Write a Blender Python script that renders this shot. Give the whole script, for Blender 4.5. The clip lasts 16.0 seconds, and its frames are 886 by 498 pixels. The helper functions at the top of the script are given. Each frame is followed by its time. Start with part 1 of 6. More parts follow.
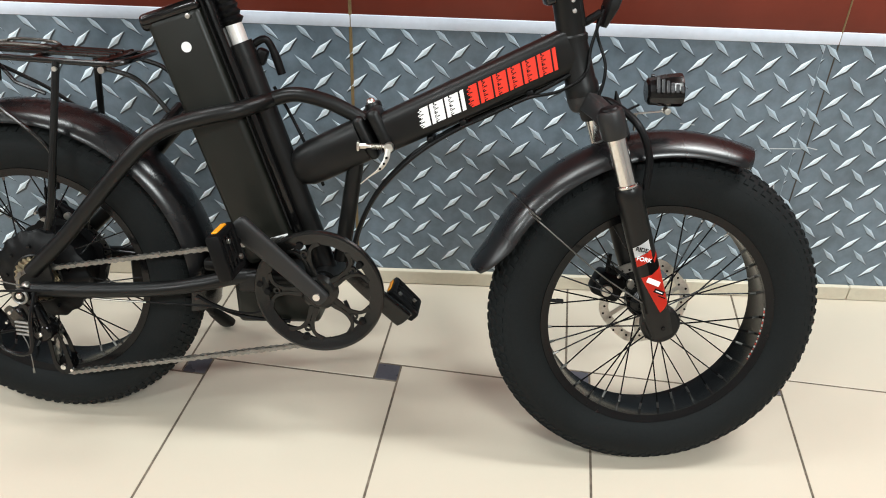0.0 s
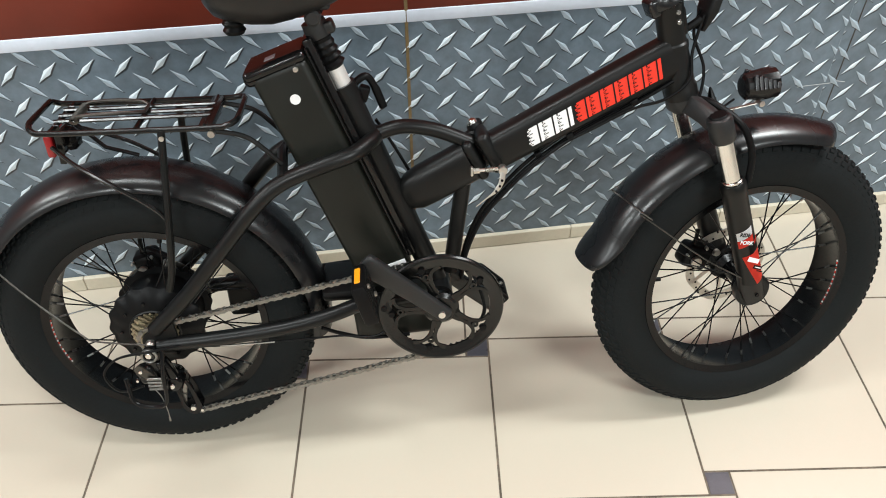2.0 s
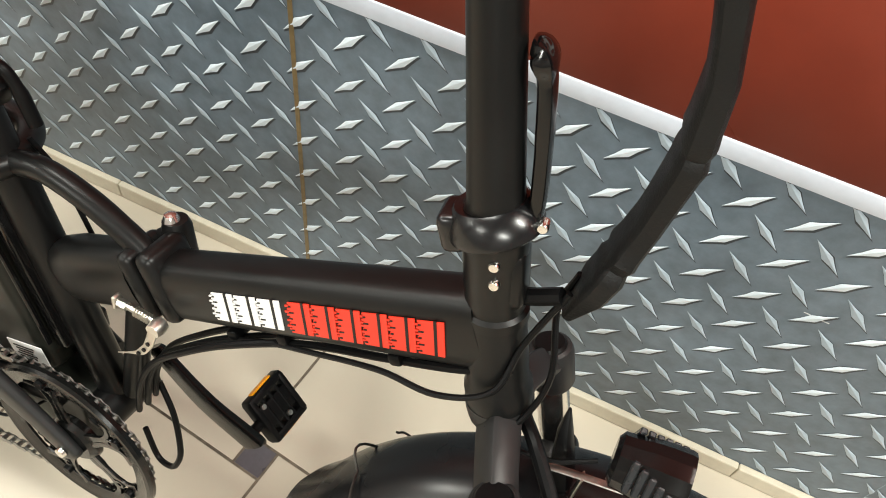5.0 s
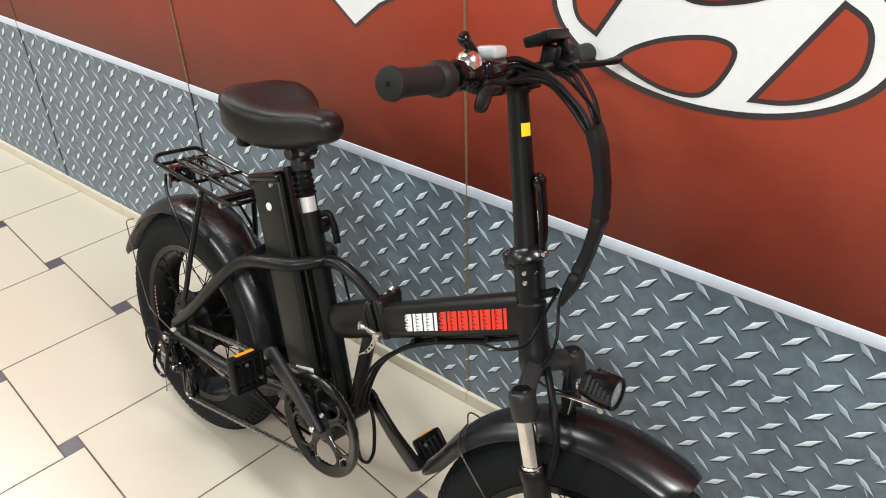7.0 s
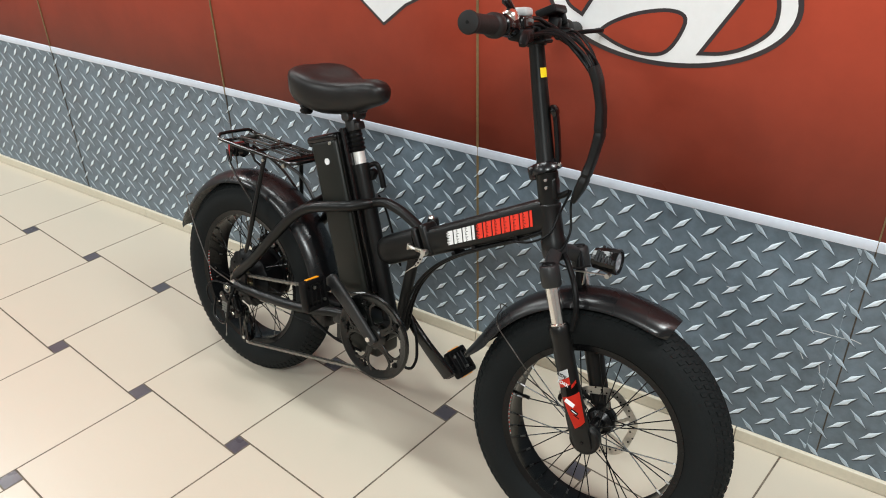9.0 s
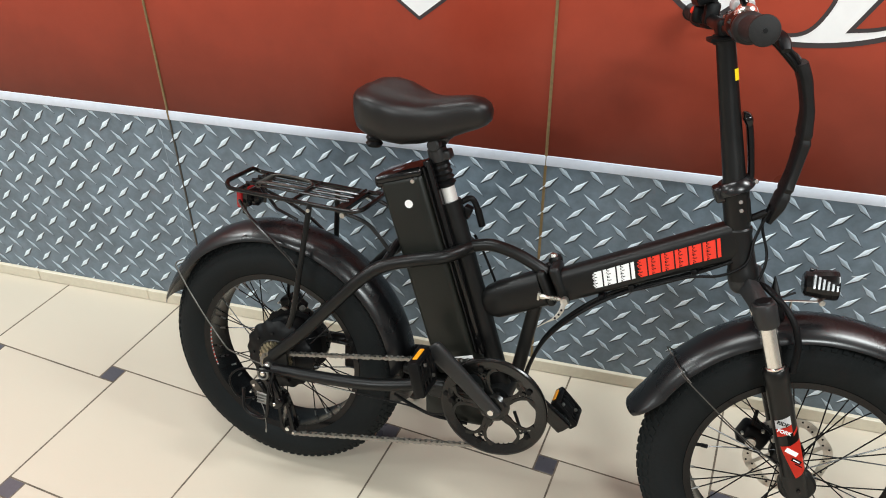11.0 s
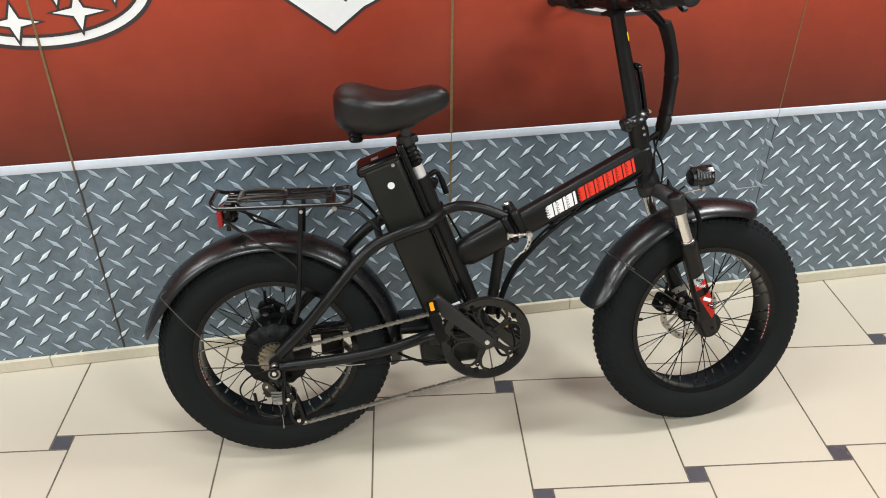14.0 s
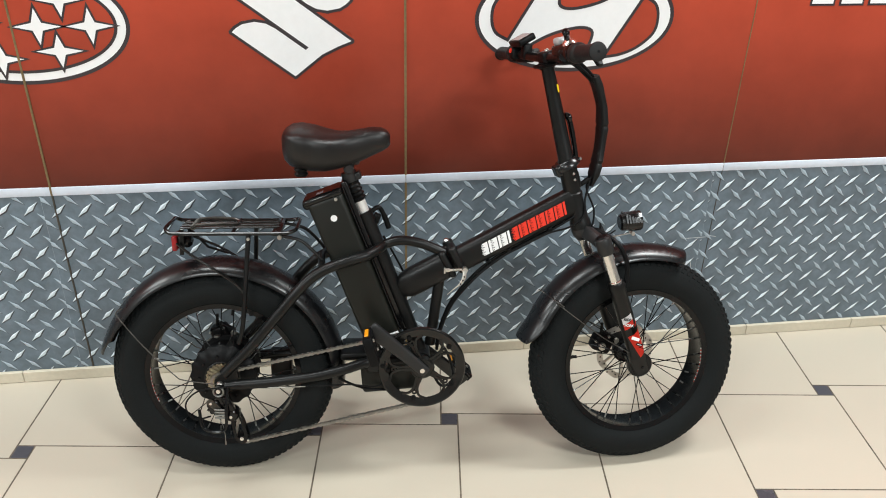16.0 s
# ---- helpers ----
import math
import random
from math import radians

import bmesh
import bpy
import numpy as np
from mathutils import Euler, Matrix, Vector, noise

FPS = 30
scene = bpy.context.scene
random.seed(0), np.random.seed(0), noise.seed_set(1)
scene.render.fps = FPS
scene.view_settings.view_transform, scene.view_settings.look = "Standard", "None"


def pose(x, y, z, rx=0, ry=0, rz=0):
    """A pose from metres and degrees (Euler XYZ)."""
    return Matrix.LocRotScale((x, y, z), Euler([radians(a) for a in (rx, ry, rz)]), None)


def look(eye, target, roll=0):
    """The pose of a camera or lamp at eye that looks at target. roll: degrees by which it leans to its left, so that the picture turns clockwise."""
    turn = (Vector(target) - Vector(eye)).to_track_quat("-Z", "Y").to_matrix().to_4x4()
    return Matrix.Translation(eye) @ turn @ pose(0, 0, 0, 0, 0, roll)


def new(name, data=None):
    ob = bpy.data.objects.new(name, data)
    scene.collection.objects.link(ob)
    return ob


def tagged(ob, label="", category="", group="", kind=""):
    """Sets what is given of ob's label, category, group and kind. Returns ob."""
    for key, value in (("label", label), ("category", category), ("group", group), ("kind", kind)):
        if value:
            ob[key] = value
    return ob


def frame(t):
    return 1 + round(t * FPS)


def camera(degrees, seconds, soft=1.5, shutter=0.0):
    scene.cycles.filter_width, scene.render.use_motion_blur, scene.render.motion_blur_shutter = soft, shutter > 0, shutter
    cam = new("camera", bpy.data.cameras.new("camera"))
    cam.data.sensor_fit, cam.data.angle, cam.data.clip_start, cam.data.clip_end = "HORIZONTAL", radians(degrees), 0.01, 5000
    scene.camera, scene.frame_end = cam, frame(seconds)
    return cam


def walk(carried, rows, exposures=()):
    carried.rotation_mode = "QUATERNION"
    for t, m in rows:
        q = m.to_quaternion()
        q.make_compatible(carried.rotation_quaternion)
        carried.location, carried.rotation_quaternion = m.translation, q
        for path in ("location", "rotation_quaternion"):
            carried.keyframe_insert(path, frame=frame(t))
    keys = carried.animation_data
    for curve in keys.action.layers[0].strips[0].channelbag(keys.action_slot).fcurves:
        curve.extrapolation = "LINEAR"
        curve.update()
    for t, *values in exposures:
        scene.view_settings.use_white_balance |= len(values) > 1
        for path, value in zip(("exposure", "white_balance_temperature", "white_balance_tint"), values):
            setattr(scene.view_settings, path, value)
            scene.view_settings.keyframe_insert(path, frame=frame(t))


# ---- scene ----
cam = camera(59.0, 16.0, soft=1.0)
PATH = [
    (0, (0.208, -1.586, 1.14), (0.206, 0.086, 0.043), 2.1),
    (0.5, (0.123, -1.621, 1.234), (0.134, 0.014, 0.081), 1.5),
    (1, (0.004, -1.634, 1.32), (0.055, -0.057, 0.091), 0.8),
    (1.5, (-0.118, -1.596, 1.383), (-0.003, -0.088, 0.074), 0.0),
    (2, (-0.138, -1.446, 1.381), (0.069, -0.008, 0.007), -0.5),
    (2.5, (-0.124, -1.245, 1.382), (0.191, 0.122, -0.043), -0.2),
    (3, (-0.111, -1.087, 1.342), (0.306, 0.212, -0.12), -0.2),
    (3.5, (-0.036, -0.933, 1.296), (0.472, 0.291, -0.202), 2.1),
    (4, (0.2, -0.854, 1.265), (0.642, 0.342, -0.276), 10.2),
    (4.5, (0.361, -0.767, 1.257), (0.463, 0.435, -0.338), 11.8),
    (5, (0.443, -0.662, 1.229), (0.108, 0.45, -0.399), 9.9),
    (5.2, (0.469, -0.664, 1.251), (-0.049, 0.377, -0.376), 8.0),
    (7.3, (0.993, -1.283, 1.532), (-0.074, 0.033, 0.47), -1.0),
    (7.5, (1.048, -1.33, 1.539), (-0.026, 0.002, 0.503), -0.6),
    (8, (1.199, -1.444, 1.553), (0.103, -0.104, 0.551), -0.2),
    (8.5, (1.216, -1.553, 1.555), (0.128, -0.198, 0.566), -0.6),
    (9, (1.045, -1.704, 1.511), (0.069, -0.282, 0.498), -1.5),
    (9.5, (0.864, -1.712, 1.507), (0.042, -0.209, 0.476), -1.8),
    (10, (0.627, -1.634, 1.505), (-0.074, -0.078, 0.463), -1.2),
    (10.2, (0.545, -1.634, 1.518), (-0.117, -0.068, 0.464), -1.0),
    (12.3, (-0.251, -1.646, 1.471), (-0.186, -0.038, 0.283), -1.7),
    (12.5, (-0.306, -1.705, 1.478), (-0.145, -0.102, 0.293), -2.2),
    (13, (-0.409, -1.879, 1.549), (-0.126, -0.274, 0.39), -1.9),
    (13.5, (-0.414, -1.956, 1.574), (-0.111, -0.323, 0.46), -0.5),
    (14, (-0.392, -1.974, 1.569), (-0.082, -0.32, 0.488), 0.2),
    (14.5, (-0.385, -1.989, 1.571), (-0.067, -0.312, 0.53), 0.6),
    (15, (-0.376, -2.008, 1.584), (-0.065, -0.309, 0.574), 1.0),
    (15.5, (-0.302, -2.053, 1.598), (-0.016, -0.332, 0.62), 1.2),
    (16, (-0.201, -2.136, 1.587), (0.057, -0.402, 0.625), 1.3),
]
walk(cam, [(t, look(eye, target, roll)) for t, eye, target, roll in PATH],
     exposures=[(0.0, 0.30, 6500, 10), (1.5, 0.16, 6500, 10), (2.5, 0.36, 6500, 10), (3.5, 0.47, 6500, 10), (4.0, 0.31, 6800, 10), (4.5, 0.29, 7000, 10), (5.2, 0.45, 7150, 10), (7.3, 0.09, 6500, 10), (8.5, -0.03, 6500, 10), (10.0, 0.10, 6500, 10), (12.5, 0.20, 6500, 10), (14.0, 0.10, 6500, 10), (15.0, 0.11, 6500, 10), (16.0, 0.06, 6500, 10)])

# ---- world and lamps ----
world = bpy.data.worlds.new("room_air")
scene.world = world
world.use_nodes = True
world.node_tree.nodes["Background"].inputs[0].default_value = (0.9, 0.95, 1.0, 1)
world.node_tree.nodes["Background"].inputs[1].default_value = 0.02


def ceiling_lamp(x, y, power, sx=1.1, sy=0.3, color=(0.925, 0.99, 0.985)):
    data = bpy.data.lights.new("ceiling_lamp", "AREA")
    data.shape, data.size, data.size_y, data.energy, data.color = "RECTANGLE", sx, sy, power, color
    ob = new("ceiling_lamp", data)
    ob.matrix_world = pose(x, y, 2.96)
    return ob


for lx, ly, lp in ((1.9, -0.35, 68), (-1.0, -0.5, 28), (-3.6, -0.5, 60), (1.5, -3.0, 104), (-1.9, -3.4, 74), (-4.2, -2.4, 78)):
    ceiling_lamp(lx, ly, lp)


# ---- materials ----
def node(nt, kind, **inputs):
    n = nt.nodes.new(kind)
    for k, val in inputs.items():
        n.inputs[k.replace("_", " ")].default_value = val
    return n


def material(name, color, rough=0.5, metal=0.0, vary=0.12, grain=60.0, blotch=6.0, bump=0.1, coat=0.0,
             rough_vary=0.1, random=0.0, island=0.0, spec=0.5):
    """A surface with colour variation at two scales, uneven gloss and fine relief."""
    m = bpy.data.materials.new(name)
    m.use_nodes = True
    nt = m.node_tree
    b = nt.nodes["Principled BSDF"]
    geo = nt.nodes.new("ShaderNodeNewGeometry")
    fine = node(nt, "ShaderNodeTexNoise", Scale=grain, Detail=4.0, Roughness=0.6)
    wide = node(nt, "ShaderNodeTexNoise", Scale=blotch, Detail=3.0, Roughness=0.55)
    for n in (fine, wide):
        nt.links.new(geo.outputs["Position"], n.inputs["Vector"])
    both = nt.nodes.new("ShaderNodeMath")
    both.operation = "ADD"
    nt.links.new(fine.outputs["Fac"], both.inputs[0])
    nt.links.new(wide.outputs["Fac"], both.inputs[1])
    last = both.outputs[0]
    for amount, kind, out in ((random, "ShaderNodeObjectInfo", "Random"), (island, "ShaderNodeNewGeometry", "Random Per Island")):
        if amount:
            info = nt.nodes.new(kind)
            mul = nt.nodes.new("ShaderNodeMath")
            mul.operation = "MULTIPLY_ADD"
            mul.inputs[1].default_value = amount
            nt.links.new(info.outputs[out], mul.inputs[0])
            nt.links.new(last, mul.inputs[2])
            last = mul.outputs[0]
    extra = random + island
    ramp = nt.nodes.new("ShaderNodeMapRange")
    ramp.clamp = False
    ramp.inputs["From Min"].default_value = 0.65
    ramp.inputs["From Max"].default_value = 1.35 + extra
    ramp.inputs["To Min"].default_value = 1 - vary
    ramp.inputs["To Max"].default_value = 1 + vary
    nt.links.new(last, ramp.inputs["Value"])
    mix = nt.nodes.new("ShaderNodeVectorMath")
    mix.operation = "SCALE"
    mix.inputs[0].default_value = color[:3]
    nt.links.new(ramp.outputs["Result"], mix.inputs["Scale"])
    nt.links.new(mix.outputs["Vector"], b.inputs["Base Color"])
    b.inputs["Metallic"].default_value = metal
    rr = nt.nodes.new("ShaderNodeMapRange")
    rr.inputs["From Min"].default_value, rr.inputs["From Max"].default_value = 0.2, 0.8
    rr.inputs["To Min"].default_value = max(0.02, rough - rough_vary)
    rr.inputs["To Max"].default_value = min(1.0, rough + rough_vary)
    nt.links.new(wide.outputs["Fac"], rr.inputs["Value"])
    nt.links.new(rr.outputs["Result"], b.inputs["Roughness"])
    b.inputs["Specular IOR Level"].default_value = spec
    b.inputs["Coat Weight"].default_value = coat
    b.inputs["Coat Roughness"].default_value = 0.12
    if bump:
        bp = node(nt, "ShaderNodeBump", Strength=bump, Distance=0.001)
        nt.links.new(fine.outputs["Fac"], bp.inputs["Height"])
        nt.links.new(bp.outputs["Normal"], b.inputs["Normal"])
    return m


M = dict(
    tile=material("beige_ceramic", (0.5150, 0.4560, 0.3680), 0.32, vary=0.016, grain=420, blotch=150, bump=0.0, random=0.6, rough_vary=0.015),
    insert=material("slate_ceramic", (0.065, 0.062, 0.075), 0.3, vary=0.25, grain=140, blotch=14, bump=0.1, random=0.5),
    grout=material("dirty_grout", (0.1200, 0.0950, 0.0700), 0.9, vary=0.7, grain=90, blotch=7, bump=0.4),
    skirting=material("skirting_ceramic", (0.60, 0.54, 0.43), 0.35, vary=0.08, grain=70, blotch=4, bump=0.06),
    plaster=material("grey_plaster", (0.24, 0.235, 0.23), 0.85, vary=0.05, grain=90, blotch=2, bump=0.2),
    strip=material("pale_strip", (0.62, 0.67, 0.76), 0.35, vary=0.07, grain=60, blotch=5, bump=0.03),
    plate=material("printed_grey_plate", (0.1190, 0.1570, 0.1920), 0.36, vary=0.34, grain=34, blotch=7, bump=0.04),
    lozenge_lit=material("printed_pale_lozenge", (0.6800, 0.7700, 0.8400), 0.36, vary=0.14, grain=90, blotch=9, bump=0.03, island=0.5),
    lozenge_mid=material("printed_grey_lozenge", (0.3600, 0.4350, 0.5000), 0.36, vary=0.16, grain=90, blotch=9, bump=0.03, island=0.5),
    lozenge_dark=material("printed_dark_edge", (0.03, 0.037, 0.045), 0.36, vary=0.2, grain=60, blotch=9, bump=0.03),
    plate_edge=material("printed_sheet_edge", (0.20, 0.25, 0.29), 0.4, vary=0.3, grain=60, blotch=9, bump=0.02),
    print_white=material("printed_white", (0.84, 0.84, 0.85), 0.34, vary=0.03, grain=50, blotch=5, bump=0.0),
    print_dark=material("printed_dark_outline", (0.035, 0.028, 0.032), 0.34, vary=0.1, grain=50, blotch=5, bump=0.03),
    seam=material("brown_seam", (0.17, 0.115, 0.05), 0.5, vary=0.3, grain=90, blotch=9, bump=0.2),
    paint=material("satin_black_paint", (0.0040, 0.0041, 0.0041), 0.36, vary=0.15, grain=400, blotch=14, bump=0.05, spec=0.29),
    battery=material("battery_black", (0.0080, 0.0086, 0.0066), 0.40, vary=0.12, grain=500, blotch=12, bump=0.06, spec=0.3),
    gloss=material("gloss_black_plastic", (0.0040, 0.0038, 0.0040), 0.15, vary=0.2, grain=90, blotch=14, bump=0.02, spec=0.36),
    plastic=material("black_plastic", (0.0030, 0.0030, 0.0033), 0.42, vary=0.2, grain=260, blotch=20, bump=0.12, spec=0.15),
    fender=material("fender_black", (0.0050, 0.0051, 0.0058), 0.27, vary=0.10, grain=300, blotch=8, bump=0.008, rough_vary=0.04),
    crown=material("crown_grey_paint", (0.013, 0.013, 0.0135), 0.46, vary=0.15, grain=300, blotch=14, bump=0.05, spec=0.42),
    # rib grey set above the lamp's black to stand for reflections
    rib=material("sheen_grey_rib_plastic", (0.016, 0.017, 0.019), 0.26, vary=0.12, grain=120, blotch=30, bump=0.02),
    guard=material("guard_black", (0.0036, 0.0037, 0.0035), 0.21, vary=0.15, grain=200, blotch=14, bump=0.02, spec=0.42),
    rubber=material("tyre_rubber", (0.0088, 0.0102, 0.0106), 0.70, vary=0.25, grain=220, blotch=9, bump=0.25, spec=0.11),
    rim=material("rim_black", (0.0034, 0.0034, 0.0038), 0.22, vary=0.2, grain=160, blotch=12, bump=0.02, spec=0.26),
    leather=material("saddle_vinyl", (0.0058, 0.0049, 0.0049), 0.40, vary=0.15, grain=700, blotch=12, bump=0.30, spec=0.40),
    fabric=material("cable_sleeve_fabric", (0.0042, 0.0043, 0.0045), 0.48, vary=0.25, grain=500, blotch=30, bump=0.5, spec=0.26),
    grip=material("grip_rubber", (0.0090, 0.0084, 0.0084), 0.55, vary=0.2, grain=400, blotch=20, bump=0.3, spec=0.3),
    chrome=material("chrome", (0.78, 0.77, 0.74), 0.2, 1.0, vary=0.06, grain=120, blotch=20, bump=0.02),
    steel=material("brushed_steel", (0.52, 0.50, 0.46), 0.34, 1.0, vary=0.2, grain=240, blotch=25, bump=0.1),
    cog=material("dark_cog_steel", (0.36, 0.32, 0.24), 0.32, 1.0, vary=0.3, grain=240, blotch=30, bump=0.1),
    chain=material("chain_steel", (0.27, 0.265, 0.25), 0.38, 1.0, vary=0.3, grain=300, blotch=40, bump=0.1),
    stay=material("dark_stay_wire", (0.10, 0.095, 0.088), 0.36, 1.0, vary=0.3, grain=300, blotch=30, bump=0.05),
    pale=material("pale_plastic", (0.40, 0.40, 0.40), 0.20, vary=0.05, grain=120, blotch=20, bump=0.02),
    satin=material("satin_aluminium", (0.80, 0.79, 0.76), 0.42, 0.55, vary=0.05, grain=200, blotch=20, bump=0.03),
    dark_seam=material("dark_seam", (0.050, 0.042, 0.034), 0.6, vary=0.3, grain=90, blotch=9, bump=0.2),
    scratch=material("pale_scratch", (0.55, 0.57, 0.58), 0.6, vary=0.1, bump=0.0),
    alloy=material("light_alloy", (0.62, 0.60, 0.55), 0.34, 1.0, vary=0.1, grain=120, blotch=20, bump=0.05),
    white=material("white_decal", (0.80, 0.80, 0.80), 0.4, vary=0.04, bump=0.02),
    red=material("red_decal", (0.72, 0.030, 0.012), 0.4, vary=0.06, bump=0.02),
    redgloss=material("red_lamp_plastic", (0.27, 0.012, 0.014), 0.2, vary=0.1, bump=0.02),
    amber=material("amber_reflector", (0.85, 0.33, 0.01), 0.3, vary=0.08, bump=0.05),
    yellow=material("yellow_sticker", (0.82, 0.60, 0.01), 0.45, vary=0.05, bump=0.02),
    lens=material("clear_lens", (0.33, 0.35, 0.38), 0.12, 0.4, vary=0.2, grain=90, blotch=60, bump=0.3),
    # screen base colour lifted to pale grey to stand for its reflection
    screen=material("grey_screen_with_sheen", (0.42, 0.44, 0.44), 0.12, vary=0.05, bump=0.0),
)

# printed red panel: its colour runs from maroon at the foot to bright red
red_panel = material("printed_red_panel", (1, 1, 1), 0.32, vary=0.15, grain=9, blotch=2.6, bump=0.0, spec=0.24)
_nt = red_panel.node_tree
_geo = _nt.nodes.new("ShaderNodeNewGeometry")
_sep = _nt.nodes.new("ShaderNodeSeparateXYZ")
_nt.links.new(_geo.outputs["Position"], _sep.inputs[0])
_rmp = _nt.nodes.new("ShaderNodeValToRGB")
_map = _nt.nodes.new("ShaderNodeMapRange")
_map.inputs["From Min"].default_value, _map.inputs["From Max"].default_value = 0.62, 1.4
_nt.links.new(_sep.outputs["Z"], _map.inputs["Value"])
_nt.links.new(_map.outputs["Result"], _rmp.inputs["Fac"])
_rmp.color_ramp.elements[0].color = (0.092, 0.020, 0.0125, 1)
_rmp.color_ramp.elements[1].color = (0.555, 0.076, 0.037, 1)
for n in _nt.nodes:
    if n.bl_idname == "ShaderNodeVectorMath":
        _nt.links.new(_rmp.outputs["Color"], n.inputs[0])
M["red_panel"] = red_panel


# ---- mesh helpers ----
def finish(name, bm, mats, smooth=True, angle=35):
    me = bpy.data.meshes.new(name)
    bmesh.ops.recalc_face_normals(bm, faces=bm.faces[:])
    if smooth:
        limit = radians(angle)
        for f in bm.faces:
            f.smooth = True
        for e in bm.edges:
            if len(e.link_faces) == 2 and e.calc_face_angle(0) > limit:
                e.smooth = False
    bm.to_mesh(me)
    bm.free()
    for m in (mats if isinstance(mats, (list, tuple)) else [mats]):
        me.materials.append(m)
    return me


def part(name, bm, mat, parent, label="", m=None, smooth=True, angle=35):
    ob = new(name, finish(name, bm, mat, smooth, angle))
    if parent is not None:
        ob.parent = parent
    if m is not None:
        ob.matrix_local = m
    return tagged(ob, label=label)


def spline(pts, n=6):
    """Catmull-Rom through the points."""
    p = [Vector(q) for q in pts]
    p = [2 * p[0] - p[1]] + p + [2 * p[-1] - p[-2]]
    out = []
    for i in range(1, len(p) - 2):
        a, b, c, d = p[i - 1:i + 3]
        for k in range(n):
            t = k / n
            out.append(0.5 * (2 * b + (c - a) * t + (2 * a - 5 * b + 4 * c - d) * t * t + (3 * b - a - 3 * c + d) * t ** 3))
    out.append(p[-2])
    return out


def tube(bm, pts, r, seg=12, shape=None, slot=0, up=(0, 1, 0), closed=False):
    """Sweeps a round (or superelliptic: shape = (half across up, half along up, power)) section along pts."""
    pts = [Vector(q) for q in pts]
    n = len(pts)
    rs = r if isinstance(r, (list, tuple)) else [r] * n
    rings, ref = [], Vector(up)
    for i, q in enumerate(pts):
        a = pts[i - 1] if (i or closed) else pts[0]
        b = pts[(i + 1) % n] if (i < n - 1 or closed) else pts[-1]
        d = (b - a).normalized()
        side = ref - d * ref.dot(d)
        if side.length < 1e-5:
            side = d.orthogonal()
        side.normalize()
        ref = side
        other = d.cross(side)
        ring = []
        for k in range(seg):
            th = 2 * math.pi * k / seg
            c, s = math.cos(th), math.sin(th)
            if shape:
                ha, hb, pw = shape
                c = math.copysign(abs(c) ** (2 / pw), c) * hb
                s = math.copysign(abs(s) ** (2 / pw), s) * ha
            ring.append(bm.verts.new(q + (side * c + other * s) * rs[i]))
        rings.append(ring)
    fs = []
    for i in range(n if closed else n - 1):
        A, B = rings[i], rings[(i + 1) % n]
        for k in range(seg):
            fs.append(bm.faces.new((A[k], A[(k + 1) % seg], B[(k + 1) % seg], B[k])))
    if not closed:
        fs += [bm.faces.new(rings[0][::-1]), bm.faces.new(rings[-1])]
    for f in fs:
        f.material_index = slot
    return bm


def lathe(bm, profile, centre=(0, 0, 0), axis=(0, 1, 0), seg=32, closed=False, slot=0):
    """Turns (radius, along) points round an axis."""
    ax = Vector(axis).normalized()
    e1 = ax.orthogonal().normalized()
    e2 = ax.cross(e1)
    c = Vector(centre)
    rings = []
    for r, a in profile:
        if r < 1e-6:
            rings.append([bm.verts.new(c + ax * a)])
        else:
            rings.append([bm.verts.new(c + ax * a + (e1 * math.cos(2 * math.pi * k / seg) + e2 * math.sin(2 * math.pi * k / seg)) * r) for k in range(seg)])
    pairs = list(zip(rings, rings[1:])) + ([(rings[-1], rings[0])] if closed else [])
    for A, B in pairs:
        for k in range(seg):
            a0, a1 = A[k % len(A)], A[(k + 1) % len(A)]
            b0, b1 = B[k % len(B)], B[(k + 1) % len(B)]
            vs = [v for i, v in enumerate((a0, a1, b1, b0)) if v not in (a0, a1, b1, b0)[:i]]
            if len(vs) > 2:
                bm.faces.new(vs).material_index = slot
    return bm


def box(bm, m, size, bevel=0.0, seg=2, slot=0):
    """A box of that size at the matrix (or place) m, with rounded edges."""
    if not isinstance(m, Matrix):
        m = Matrix.Translation(m)
    made = bmesh.ops.create_cube(bm, size=1.0, matrix=m @ Matrix.Diagonal((*size, 1)))["verts"]
    fs = list({f for v in made for f in v.link_faces})
    for f in fs:
        f.material_index = slot
    if bevel:
        es = list({e for v in made for e in v.link_edges})
        got = bmesh.ops.bevel(bm, geom=es, offset=bevel, segments=seg, affect="EDGES", profile=0.5)
        for f in got["faces"]:
            f.material_index = slot
    return bm


def prism(bm, outline, depth, m=None, slot=0):
    """A flat shape, given in the local x and z, with depth along local y."""
    m = m or Matrix()
    A = [bm.verts.new(m @ Vector((x, 0, z))) for x, z in outline]
    B = [bm.verts.new(m @ Vector((x, depth, z))) for x, z in outline]
    n = len(A)
    fs = [bm.faces.new(A), bm.faces.new(B[::-1])]
    for k in range(n):
        fs.append(bm.faces.new((A[k], B[k], B[(k + 1) % n], A[(k + 1) % n])))
    for f in fs:
        f.material_index = slot
    for f in fs:
        f.normal_update()
    bmesh.ops.triangulate(bm, faces=[f for f in fs if len(f.verts) > 4])
    return bm


def band(bm, outer, inner, depth, m=None, slot=0):
    """A flat closed band between two outlines with as many points each."""
    m = m or Matrix()
    n = len(outer)
    rows = [[bm.verts.new(m @ Vector((x, y, z))) for x, z in o] for o, y in ((outer, 0), (inner, 0), (inner, depth), (outer, depth))]
    for a in range(4):
        A, B = rows[a], rows[(a + 1) % 4]
        for k in range(n):
            bm.faces.new((A[k], A[(k + 1) % n], B[(k + 1) % n], B[k])).material_index = slot
    return bm


